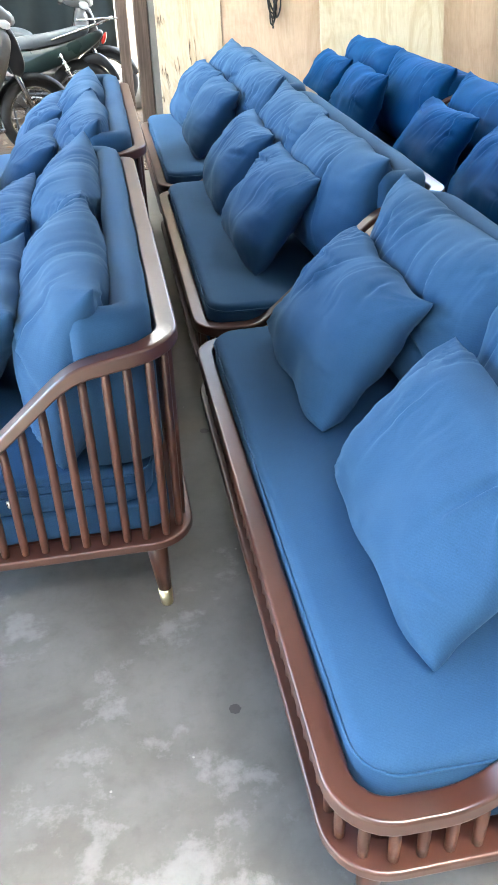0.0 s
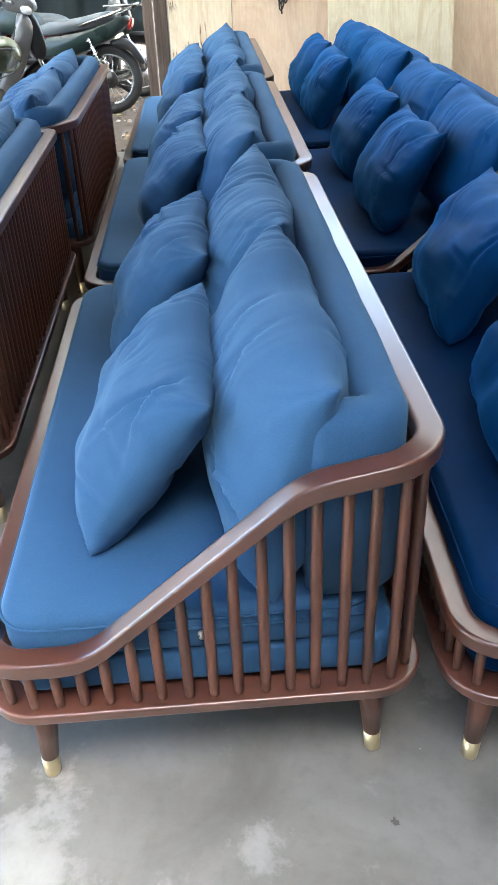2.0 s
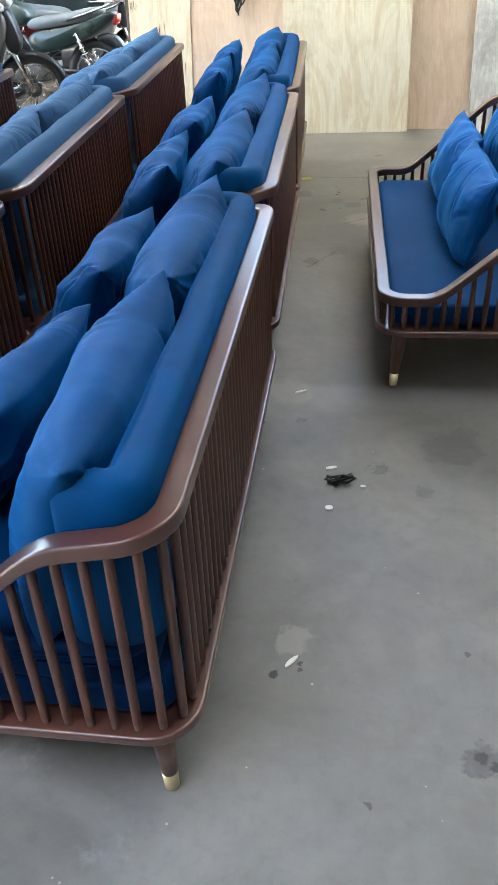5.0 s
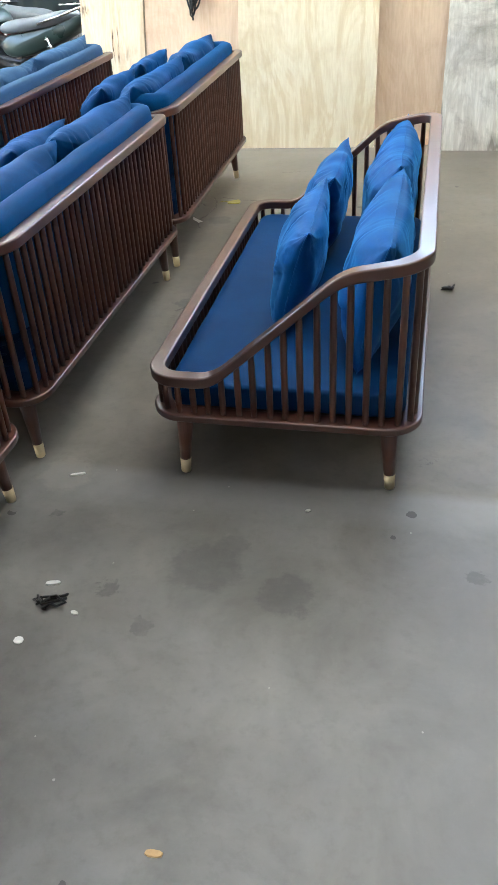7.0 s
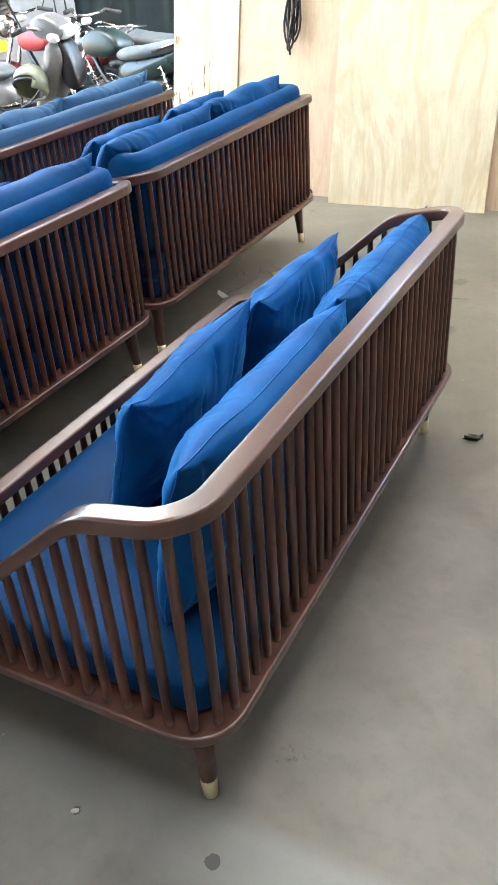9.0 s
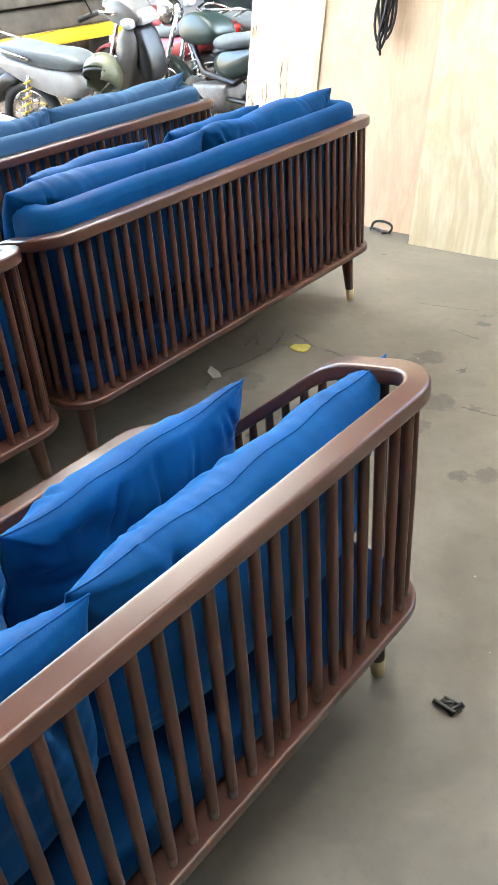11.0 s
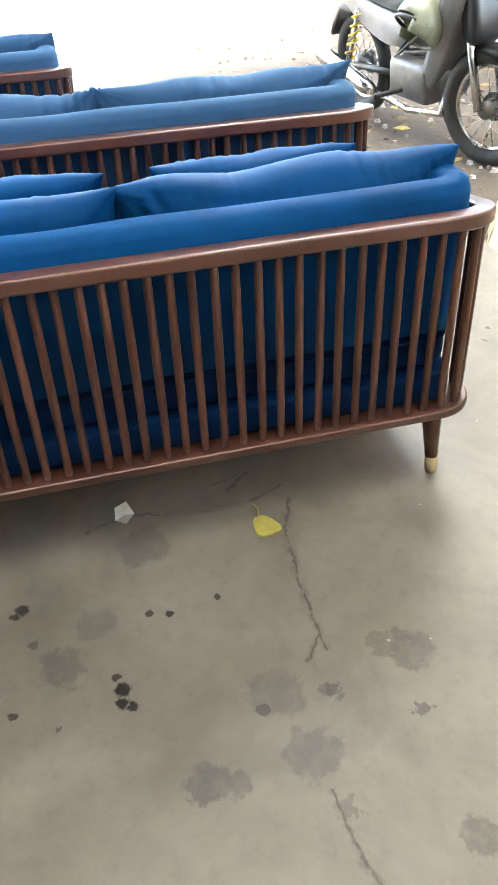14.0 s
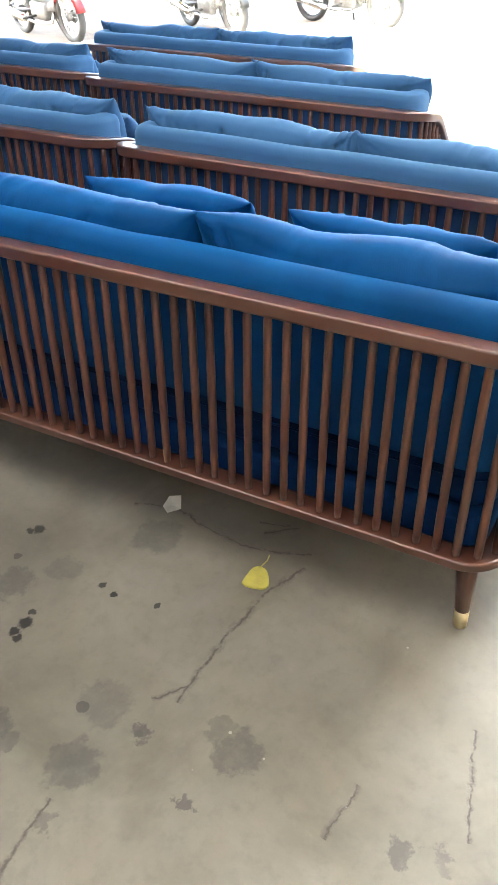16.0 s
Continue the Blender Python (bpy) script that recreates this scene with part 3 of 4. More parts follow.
    for k, g in enumerate(grids):
        for i in range(nu):
            for j in range(nv):
                f = (g[i][j], g[i + 1][j], g[i + 1][j + 1], g[i][j + 1])
                bm.faces.new(f if k == 0 else f[::-1])
    loop = [(i, 0) for i in range(nu)] + [(nu, j) for j in range(nv)] + [(i, nv) for i in range(nu, 0, -1)] + [(0, j) for j in range(nv, 0, -1)]
    seam = [rim[q].co.copy() for q in loop[::2]]
    return bm, seam


def pillow(mat, label, group, w, h, t, seed, sofa, x, y, tilt, yaw=0.0, lean=0.0, floor_z=SEAT_TOP):
    """A loose pillow that stands on a sofa's seat at (x, y) of its bottom edge, in the sofa's own axes."""
    bm, seam = cushion_mesh(w, h, t, seed, (1.4 if w > 0.7 else 0.8) if mat is LINEN else (0.6 if w > 0.7 else 0.2))
    ob = new("pillow", mesh_of("pillow", bm, mat))
    if mat is ROYAL:
        part("seam", tubed(seam, 0.0020, 4, True), mat, ob)
    turn = sofa @ Matrix.Translation((x, y, 0)) @ pose(0, 0, 0, 0, 0, yaw) @ pose(0, 0, 0, lean, tilt, 0) @ Matrix.Translation((0, 0, h / 2))
    low = min((turn @ v.co).z for v in ob.data.vertices)
    ob.matrix_world = Matrix.Translation((0, 0, floor_z - 0.006 - low)) @ turn
    return tagged(ob, label, "pillow", group)


# ---- setting ----
def flat_sheet(name, ring, z0, z1, mat):
    bm = bmesh.new()
    lo = [bm.verts.new((x, y, z0)) for x, y in ring]
    hi = [bm.verts.new((x, y, z1)) for x, y in ring]
    bm.faces.new(lo[::-1])
    bm.faces.new(hi)
    for i in range(len(ring)):
        j = (i + 1) % len(ring)
        bm.faces.new((lo[i], lo[j], hi[j], hi[i]))
    return new(name, mesh_of(name, bm, mat, False))


tagged(flat_sheet("ground", [(-400, -400), (400, -400), (400, 400), (-400, 400)], -0.6, -0.035, DIRT), "trodden brown dirt yard with scattered rubble", "ground", kind="structure")
tagged(flat_sheet("floor", [(-4.2, -7.5), (9.0, -7.5), (9.0, 7.3), (0.40, 7.3), (0.40, 6.0), (-0.9, 5.95), (-1.7, 5.85), (-2.2, 5.5), (-2.9, 5.35), (-3.6, 4.95), (-4.4, 4.9), (-6.0, 4.6), (-13.9, 4.4), (-13.9, 2.6), (-8.8, 1.6), (-6.2, -0.4), (-4.2, -1.4)], -0.2, 0.0, CONCRETE), "worn grey concrete workshop floor with stains and cracks", "floor", kind="structure")
tagged(new("wall_north", mesh_of("wall_north", boxed((0.45, 7.02, 0), (9.0, 7.2, 2.45)), PLASTER, False)), "half-height rendered wall behind leaning plywood sheets", "wall", kind="structure")
# side wall out of view, added to block sun from the east
tagged(new("shade_wall_east", mesh_of("shade_wall_east", boxed((4.8, -2.195, 0), (5.0, 7.015, 4.9)), PLASTER, False)), "unseen plain grey side wall added to keep the sun out", "wall", kind="structure")
# the unseen roof falls towards the yard; a translucent bay over the aisle is added
bm = bmesh.new()
# out of view: outlines and gaps are set to steer daylight onto the rows
for ring in ([(-2.8, -2.2), (-1.4, -2.2), (-1.4, 5.4), (-2.8, 5.4)], [(-2.2, 7.5), (-1.4, 7.5), (-1.4, 15.0), (-2.2, 15.0)], [(-1.4, 0.275), (2.0, 0.275), (2.0, 5.4), (-1.4, 5.4)], [(0.3, 5.4), (2.0, 5.4), (2.0, 7.5), (0.3, 7.5)], [(-1.4, 7.5), (2.0, 7.5), (2.0, 9.2), (0.9, 9.2), (0.9, 15.0), (-1.4, 15.0)],
             [(2.0, 0.275), (4.3, 0.275), (4.3, 1.3), (2.0, 1.3)], [(2.0, 6.1), (4.3, 6.1), (4.3, 9.2), (2.0, 9.2)], [(4.3, 0.275), (5.0, 0.275), (5.0, 9.2), (4.3, 9.2)], [(1.6, -2.2), (5.0, -2.2), (5.0, 0.095), (1.6, 0.095)], [(4.796, 0.095), (5.0, 0.095), (5.0, 0.275), (4.796, 0.275)]):
    lo = [bm.verts.new((x, y, 2.9 + (x + 2.2) * 0.29)) for x, y in ring]
    hi = [bm.verts.new(v.co + Vector((0, 0, 0.08))) for v in lo]
    bm.faces.new(lo[::-1])
    bm.faces.new(hi)
    for i in range(len(ring)):
        bm.faces.new((lo[i], lo[i - 1], hi[i - 1], hi[i]))
bmesh.ops.recalc_face_normals(bm, faces=bm.faces)
tagged(new("ceiling", mesh_of("ceiling", bm, TIN, False)), "unseen sheet metal roof that shades the workshop", "ceiling", kind="structure")


def translucent(name, through_it):
    m = bpy.data.materials.new(name)
    m.use_nodes = True
    b = m.node_tree.nodes.new("ShaderNodeBsdfTranslucent")
    b.inputs["Color"].default_value = (through_it, through_it, through_it * 0.97, 1)
    m.node_tree.links.new(b.outputs[0], m.node_tree.nodes["Material Output"].inputs["Surface"])
    return m


# added translucent panels, out of view, that brighten the aisle and the north passage
for x0, x1, y0, y1, n, sheet in ((2.0, 4.3, 1.3, 6.1, 40, translucent("aisle_light_sheet", 0.15)), (-2.2, 0.3, 5.4, 7.5, 18, translucent("passage_light_sheet", 0.42))):
    bm = bmesh.new()
    cols = [[bm.verts.new((x0 + (x1 - x0) * j / 2, y0 + (y1 - y0) * i / n, 2.93 + (x0 + 2.2 + (x1 - x0) * j / 2) * 0.29 + 0.012 * (i % 2))) for j in range(3)] for i in range(n + 1)]
    for a, b in zip(cols, cols[1:]):
        for j in range(2):
            bm.faces.new((a[j], b[j], b[j + 1], a[j + 1]))
    tagged(new("ceiling", mesh_of("ceiling", bm, sheet, False)), "unseen translucent corrugated roof sheets added to let in light", "ceiling", kind="structure")
# added sun blocker, out of view; its edge follows the wanted shade line
tagged(flat_sheet("ceiling", [(-5.2, 7.8), (-3.9, 7.8), (-3.3, 6.7), (-2.7, 5.6), (-2.6, 5.41), (-2.205, 5.41), (-2.205, 15.0), (-5.2, 15.0)], 2.9, 2.98, TIN), "unseen metal sheet added to shade the dirt around the parked bikes", "ceiling", kind="structure")
# another added blocker above the view, keeping sun off the far bikes
tagged(flat_sheet("ceiling", [(-9.5, -4.5), (-3.01, -4.5), (-3.01, -1.6), (-4.5, -0.8), (-7.0, 1.2), (-9.5, 2.6)], 2.9, 2.98, TIN), "unseen metal sheet added to shade the far side of the yard", "ceiling", kind="structure")
# unseen header, added so that front light falls off with depth
tagged(new("shade_wall_front", mesh_of("shade_wall_front", boxed((-1.4, 0.10, 2.5), (4.795, 0.27, 5.3)), PLASTER, False)), "unseen plain header added to cut off light from the front gap", "wall", kind="structure")
tagged(new("wall_back", mesh_of("wall_back", boxed((-6.0, 11.0, -0.04), (0.9, 11.2, 2.85)), PLASTER, False)), "plain dark wall behind the parked bikes", "wall", kind="structure")
# added behind the camera; its height sets how much southern sky gets in
tagged(new("shade_wall_south", mesh_of("shade_wall_south", boxed((-3.0, -2.4, 0), (5.0, -2.2, 4.6)), PLASTER, False)), "unseen plain wall added to limit sky light from the south", "wall", kind="structure")


def board(name, x0, x1, z1, y0, lean, thick, mat, label, seed=0, turn=0.0):
    """A wooden sheet that leans on the wall, with a slightly wavering edge."""
    bm = bmesh.new()
    n, rnd = 24, random.Random(seed)
    cols = []
    for side in (0, 1):
        for e, x in ((0, x0), (1, x1)):
            cols.append([bm.verts.new((x - (x0 + x1) / 2 + 0.004 * noise.noise((z1 * i / n * 2, e * 9 + seed, 1)), side * thick, z1 * i / n)) for i in range(n + 1)])
    a, b, c, d = cols
    for i in range(n):
        bm.faces.new((a[i], b[i], b[i + 1], a[i + 1]))
        bm.faces.new((d[i], c[i], c[i + 1], d[i + 1]))
        bm.faces.new((c[i], a[i], a[i + 1], c[i + 1]))
        bm.faces.new((b[i], d[i], d[i + 1], b[i + 1]))
    bm.faces.new((a[0], c[0], d[0], b[0]))
    bm.faces.new((a[n], b[n], d[n], c[n]))
    ob = new(name, mesh_of(name, bm, mat, False))
    ob.matrix_world = pose((x0 + x1) / 2, y0, 0.0, -lean, 0, turn)
    return tagged(ob, label, "plywood sheet", "leaning sheets")


board("plywood_sheet", 0.47, 0.945, 2.3, 6.43, 12.5, 0.02, LIVE_EDGE, "pale board with bark cracks leaning on the wall", 1)
board("plywood_sheet", 0.950, 1.80, 2.44, 6.44, 12.5, 0.015, PLY_TAN, "tan plywood sheet leaning on the wall behind another", 2)
board("plywood_sheet", 1.665, 2.615, 2.44, 6.335, 12.8, 0.018, PLY_PALE, "pale yellow plywood sheet leaning in front", 3, 2.0)
board("plywood_sheet", 2.56, 3.10, 2.44, 6.42, 12.5, 0.015, PLY_TAN, "tan plywood sheet leaning on the wall", 4)
board("plywood_sheet", 3.06, 4.28, 2.44, 6.27, 12.5, 0.018, PLY_GREY, "grey weathered plywood sheet leaning on the wall", 5)
board("plywood_sheet", 4.30, 5.52, 2.44, 6.33, 12.5, 0.018, PLY_TAN, "tan plywood sheet leaning on the wall", 6)

# ---- sofas and their pillows ----
BLUE = "mid-blue linen sofa with a slatted walnut frame and brass feet"
NAVY = "deep navy velvet sofa with a slatted walnut frame and brass feet"
linen_sofa = make_sofa(LINEN, LINEN, BLUE)
navy_sofa = make_sofa(VELVET, NAVY_SHADED, NAVY)
royal_sofa = make_sofa(ROYAL, ROYAL_SHADED, "royal blue velvet sofa without back pad, standing apart", False)
PLACES = {
    "B1": (linen_sofa, 0.631, 1.565, 0.5), "B2": (None, 0.640, 3.235, 0.0), "B3": (None, 0.655, 4.900, 0.0),
    "A1": (None, -0.275, 2.389, 0.5), "A2": (None, -0.225, 4.060, 0.0), "Z1": (None, -1.000, 3.420, 0.0),
    "C1": (navy_sofa, 1.487, 1.522, -1.5), "C2": (None, 1.498, 3.225, 0.0), "C3": (None, 1.486, 4.866, 0.9),
    "D1": (royal_sofa, 2.649, 3.213, 0.0)}
spots = {}
for key, (ob, x, y, yaw) in PLACES.items():
    m = pose(x, y, 0, 0, 0, yaw)
    spots[key] = m
    if ob:
        ob.matrix_world = m
    else:
        copy_thing(navy_sofa if key[0] == "C" else linen_sofa, m)

CLOTH = {"A": LINEN, "B": LINEN, "Z": LINEN, "C": VELVET, "D": ROYAL}
TONE = {"A": "mid-blue linen", "B": "mid-blue linen", "Z": "mid-blue linen", "C": "navy velvet", "D": "royal blue velvet"}
BIG = {  # bottom edge x, y of the two back pillows, tilt
    "D1": ((0.205, -0.275, 9), (0.205, 0.440, 8))}
SMALL = {  # bottom edge x, y, tilt and yaw of the two front pillows
    "B1": ((-0.20, -0.335, 36, 0), (-0.19, 0.375, 36, 0)),
    "B2": ((-0.18, -0.27, 34, 2), (-0.18, 0.42, 34, -2)),
    "B3": ((-0.18, -0.30, 33, 0), (-0.18, 0.36, 33, 3)),
    "A1": ((-0.18, -0.30, 35, 0), (-0.18, 0.38, 35, 0)),
    "A2": ((-0.18, -0.33, 35, 0), (-0.17, 0.38, 35, 0)),
    "Z1": ((-0.18, -0.33, 35, 0), (-0.17, 0.38, 35, 0)),
    "C1": ((-0.19, -0.25, 30, -5), (-0.18, 0.44, 29, -2)),
    "C2": ((-0.19, -0.36, 27, 2), (-0.19, 0.34, 27, 0)),
    "C3": ((-0.19, -0.26, 22, 0), (-0.19, 0.36, 22, 0)),
    "D1": ((-0.075, -0.15, 14, 2), (-0.065, 0.405, 15, 1))}
seed = 10
for key, m in spots.items():
    col = key[0]
    seat = RING_TOP + 0.084 if col == "D" else SEAT_TOP
    pair = BIG.get(key, ((0.115, -0.375, 11), (0.115, 0.375, 11)))
    for x, y, tilt in pair:
        seed += 1
        j = random.Random(seed)
        w, h, t = (0.755, 0.40, 0.20) if col == "D" else (0.785, 0.425, 0.245)
        pillow(CLOTH[col], "large " + TONE[col] + " back pillow leaning on the sofa", "back pillows", w, h, t, seed, m, x, y + j.uniform(-0.008, 0.008), tilt + j.uniform(-2, 2), j.uniform(-1.5, 1.5), j.uniform(-1, 1), seat)
    for x, y, tilt, yaw in SMALL[key]:
        seed += 1
        w, h, t = {"D": (0.575, 0.350, 0.16), "C": (0.520, 0.390, 0.185)}.get(col, (0.565, 0.385, 0.185))
        pillow(CLOTH[col], "small " + TONE[col] + " throw pillow propped on a larger one", "throw pillows", w, h, t, seed, m, x, y, tilt, yaw, 0.0, seat)

# ---- yard: motorbikes, truck, rubble ----
RUBBER = plain("tyre_rubber", (0.035, 0.033, 0.031), 0.75, 0.0, 0.5, 8)
CHROME = plain("chrome", (0.62, 0.61, 0.59), 0.22, 1.0, 0.3, 12)
SEAT_VINYL = plain("seat_vinyl", (0.13, 0.145, 0.15), 0.5, 0.0, 0.35, 6)
SILVER = plain("silver_paint", (0.40, 0.385, 0.37), 0.4, 0.2, 0.35, 6)
RED = plain("red_paint", (0.30, 0.020, 0.025), 0.35, 0.0, 0.35, 6)
GREEN = plain("green_paint", (0.018, 0.035, 0.03), 0.35, 0.0, 0.35, 6)
ENGINE = plain("engine_alloy", (0.17, 0.16, 0.15), 0.5, 0.7, 0.5, 14)
SHELL = plain("grey_shell", (0.20, 0.195, 0.19), 0.36, 0.25, 0.4, 7)
BLACK = plain("black_plastic", (0.018, 0.018, 0.019), 0.4, 0.0, 0.3, 9)
LAMP_RED = plain("tail_lens", (0.45, 0.02, 0.015), 0.15)
LENS = plain("clear_lens", (0.6, 0.62, 0.62), 0.08)
YELLOW = plain("yellow_spring", (0.75, 0.55, 0.04), 0.4)
OLIVE = plain("olive_shell", (0.20, 0.21, 0.145), 0.32, 0.0, 0.2, 7)
WHITE = plain("white_paint", (0.72, 0.72, 0.70), 0.5, 0.0, 0.3, 5)
MUD = plain("muddy_steel", (0.16, 0.14, 0.12), 0.8, 0.2, 0.5, 6)
POST = wood("old_post", (0.05, 0.03, 0.022), (0.11, 0.075, 0.055), (0.18, 0.13, 0.10), 0.7)
BLUE_PAINT = plain("blue_plastic", (0.03, 0.07, 0.45), 0.4)


def wheel(parent, name, x, steer=0.0):
    hub = part(name, tubed([(0, -0.045, 0), (0, 0.045, 0)], 0.045, 14), ENGINE, parent)
    hub.matrix_local = pose(x, 0, 0.285, 0, 0, steer)
    circle = [2 * math.pi * i / 36 for i in range(36)]
    part("tyre", tubed([(0.245 * math.cos(a), 0, 0.245 * math.sin(a)) for a in circle], 0.040, 10, True), RUBBER, hub)
    part("rim", tubed([(0.203 * math.cos(a), 0, 0.203 * math.sin(a)) for a in circle], 0.013, 6, True), CHROME, hub)
    for i in range(18):
        a = 2 * math.pi * i / 18
        sd = 0.03 if i % 2 else -0.03
        part("spoke", tubed([(0.04 * math.cos(a + 0.5), sd, 0.04 * math.sin(a + 0.5)), (0.2 * math.cos(a), 0, 0.2 * math.sin(a))], 0.0025, 4), CHROME, hub)
    part("brake_drum", tubed([(0, 0.028, 0), (0, 0.05, 0)], 0.07, 16), ENGINE, hub)
    return hub


def blob(outline, half, round_off=0.02, taper=0.0):
    # a shell with the given side outline (x, z) and half width, its rims rounded off
    bm = bmesh.new()
    cx, cz = sum(p[0] for p in outline) / len(outline), sum(p[1] for p in outline) / len(outline)
    rings = []
    for f, y in ((0.80, -1), (0.95, -0.86), (1.0, -0.55), (1.0, 0.55), (0.95, 0.86), (0.80, 1)):
        ring = []
        for x, z in outline:
            hw = half * (1 - taper * (z - cz))
            ring.append(bm.verts.new((cx + (x - cx) * f, y * hw, cz + (z - cz) * f)))
        rings.append(ring)
    n = len(outline)
    for a, b in zip(rings, rings[1:]):
        for i in range(n):
            j = (i + 1) % n
            bm.faces.new((a[i], a[j], b[j], b[i]))
    bm.faces.new(rings[0][::-1])
    bm.faces.new(rings[-1])
    bmesh.ops.recalc_face_normals(bm, faces=bm.faces)
    return bm


def eased(pts, times=2):
    for _ in range(times):
        pts = [tuple(a + (b - a) * f for a, b in zip(p, q)) for p, q in zip(pts, pts[1:] + pts[:1]) for f in (0.25, 0.75)]
    return pts


def motorbike(m, paint, label, underbone=True, steer=0.0):
    top = tagged(new("motorbike"), label, "motorbike", "parked motorbikes")
    wheel(top, "front_wheel", 0.62, steer)
    wheel(top, "rear_wheel", -0.60)
    for sy in (-1, 1):
        part("fork_tube", tubed([(0.62, sy * 0.075, 0.285), (0.55, sy * 0.075, 0.50), (0.42, sy * 0.06, 0.86)], [0.022, 0.021, 0.017], 10), CHROME, top)
        shock = part("shock_absorber", tubed([(-0.58, sy * 0.115, 0.31), (-0.46, sy * 0.115, 0.62)], 0.013, 8), CHROME, top)
        part("spring", tubed([(-0.58 + 0.12 * q + 0.028 * math.cos(34 * q), sy * 0.115 + 0.028 * math.sin(34 * q), 0.33 + 0.28 * q) for q in [i / 70 for i in range(71)]], 0.006, 5), YELLOW if paint is SILVER else CHROME, shock, "yellow coil spring" if paint is SILVER else "")
        part("swing_arm", tubed([(-0.60, sy * 0.085, 0.285), (-0.1, sy * 0.085, 0.33)], 0.018, 8), BLACK, top)
        part("foot_peg", tubed([(0.0, sy * 0.12, 0.27), (0.0, sy * 0.30, 0.27)], 0.014, 8), RUBBER, top)
        mirror = part("mirror", tubed([(0.33, sy * 0.27, 1.02), (0.30, sy * 0.33, 1.20), (0.30, sy * 0.36, 1.24)], 0.006, 6), BLACK, top)
        part("mirror_head", blob(eased([(0.28, 1.21), (0.32, 1.21), (0.32, 1.31), (0.28, 1.31)], 1), 0.065), BLACK, mirror).location = (0, sy * 0.38, 0)
        part("grip", tubed([(0.33, sy * 0.20, 1.02), (0.28, sy * 0.35, 1.00)], 0.017, 8), RUBBER, top)
        part("indicator", blob(eased([(0.44, 0.92), (0.52, 0.90), (0.52, 0.96), (0.44, 0.97)], 1), 0.03), LENS, top).location = (0, sy * 0.13, 0)
    part("handlebar", tubed([(0.33, -0.22, 1.02), (0.40, -0.08, 0.98), (0.40, 0.08, 0.98), (0.33, 0.22, 1.02)], 0.012, 8), CHROME, top)
    fender = [(0.62 + 0.305 * math.cos(a), 0.285 + 0.305 * math.sin(a)) for a in [radians(12 + 158 * i / 14) for i in range(15)]]
    bm = bmesh.new()
    rows_ = []
    for x, z in fender:
        rows_.append([bm.verts.new((x + (0.62 - x) * k, y, z + (0.285 - z) * k)) for y, k in ((-0.065, 0.13), (-0.045, 0.03), (0, 0), (0.045, 0.03), (0.065, 0.13))])
    for a, b in zip(rows_, rows_[1:]):
        for i in range(4):
            bm.faces.new((a[i], a[i + 1], b[i + 1], b[i]))
    bmesh.ops.solidify(bm, geom=bm.faces[:], thickness=0.006)
    part("front_fender", bm, BLACK if underbone else paint, top)
    part("engine_block", boxed((-0.14, -0.12, 0.22), (0.22, 0.12, 0.42), 0.03, 2), ENGINE, top)
    part("cylinder", tubed([(0.2, 0, 0.34), (0.36, 0, 0.37)], 0.07, 14), ENGINE, top)
    for i in range(5):
        part("cooling_fin", tubed([(0.235 + 0.024 * i, 0, 0.347 + 0.004 * i), (0.243 + 0.024 * i, 0, 0.348 + 0.004 * i)], 0.088, 14), ENGINE, top)
    part("exhaust_pipe", tubed([(0.34, -0.06, 0.33), (0.36, -0.11, 0.22), (0.1, -0.14, 0.19), (-0.25, -0.15, 0.22)], 0.018, 8), CHROME, top)
    part("muffler", tubed([(-0.22, -0.155, 0.22), (-0.32, -0.16, 0.235), (-0.80, -0.175, 0.33), (-0.84, -0.176, 0.337)], [0.024, 0.046, 0.05, 0.03], 14), CHROME, top)
    part("frame_tube", tubed([(0.40, 0, 0.80), (0.2, 0, 0.48), (-0.12, 0, 0.42), (-0.5, 0, 0.62)], 0.024, 8), BLACK, top)
    part("seat", blob(eased([(0.02, 0.70), (-0.10, 0.755), (-0.35, 0.77), (-0.66, 0.83), (-0.72, 0.79), (-0.64, 0.72), (-0.3, 0.66), (-0.02, 0.64)]), 0.125), SEAT_VINYL, top, "dark padded seat")
    part("tail_body", blob(eased([(0.0, 0.64), (-0.30, 0.655), (-0.66, 0.74), (-0.82, 0.80), (-0.80, 0.70), (-0.55, 0.56), (-0.2, 0.45), (0.02, 0.48)]), 0.115), paint, top)
    part("tail_light", blob(eased([(-0.80, 0.72), (-0.85, 0.78), (-0.84, 0.70), (-0.80, 0.66)], 1), 0.07), LAMP_RED, top)
    part("grab_rail", tubed([(-0.40, -0.14, 0.72), (-0.70, -0.145, 0.80), (-0.88, -0.10, 0.86), (-0.90, 0, 0.87), (-0.88, 0.10, 0.86), (-0.70, 0.145, 0.80), (-0.40, 0.14, 0.72)], 0.011, 8), CHROME, top)
    part("rear_fender", blob(eased([(-0.62, 0.60), (-0.80, 0.62), (-0.93, 0.42), (-0.90, 0.38), (-0.80, 0.52), (-0.64, 0.54)]), 0.06), BLACK, top)
    part("side_stand", tubed([(-0.02, 0.13, 0.22), (-0.06, 0.24, 0.0)], 0.011, 6), BLACK, top)
    if underbone:
        part("leg_shield", blob(eased([(0.42, 0.95), (0.36, 0.72), (0.20, 0.46), (0.10, 0.28), (0.20, 0.27), (0.34, 0.42), (0.47, 0.66), (0.53, 0.86)]), 0.135, taper=-0.7), SHELL, top)
        part("head_cowl", blob(eased([(0.28, 1.05), (0.30, 0.94), (0.46, 0.90), (0.56, 0.94), (0.52, 1.02), (0.40, 1.09)]), 0.105), SHELL, top)
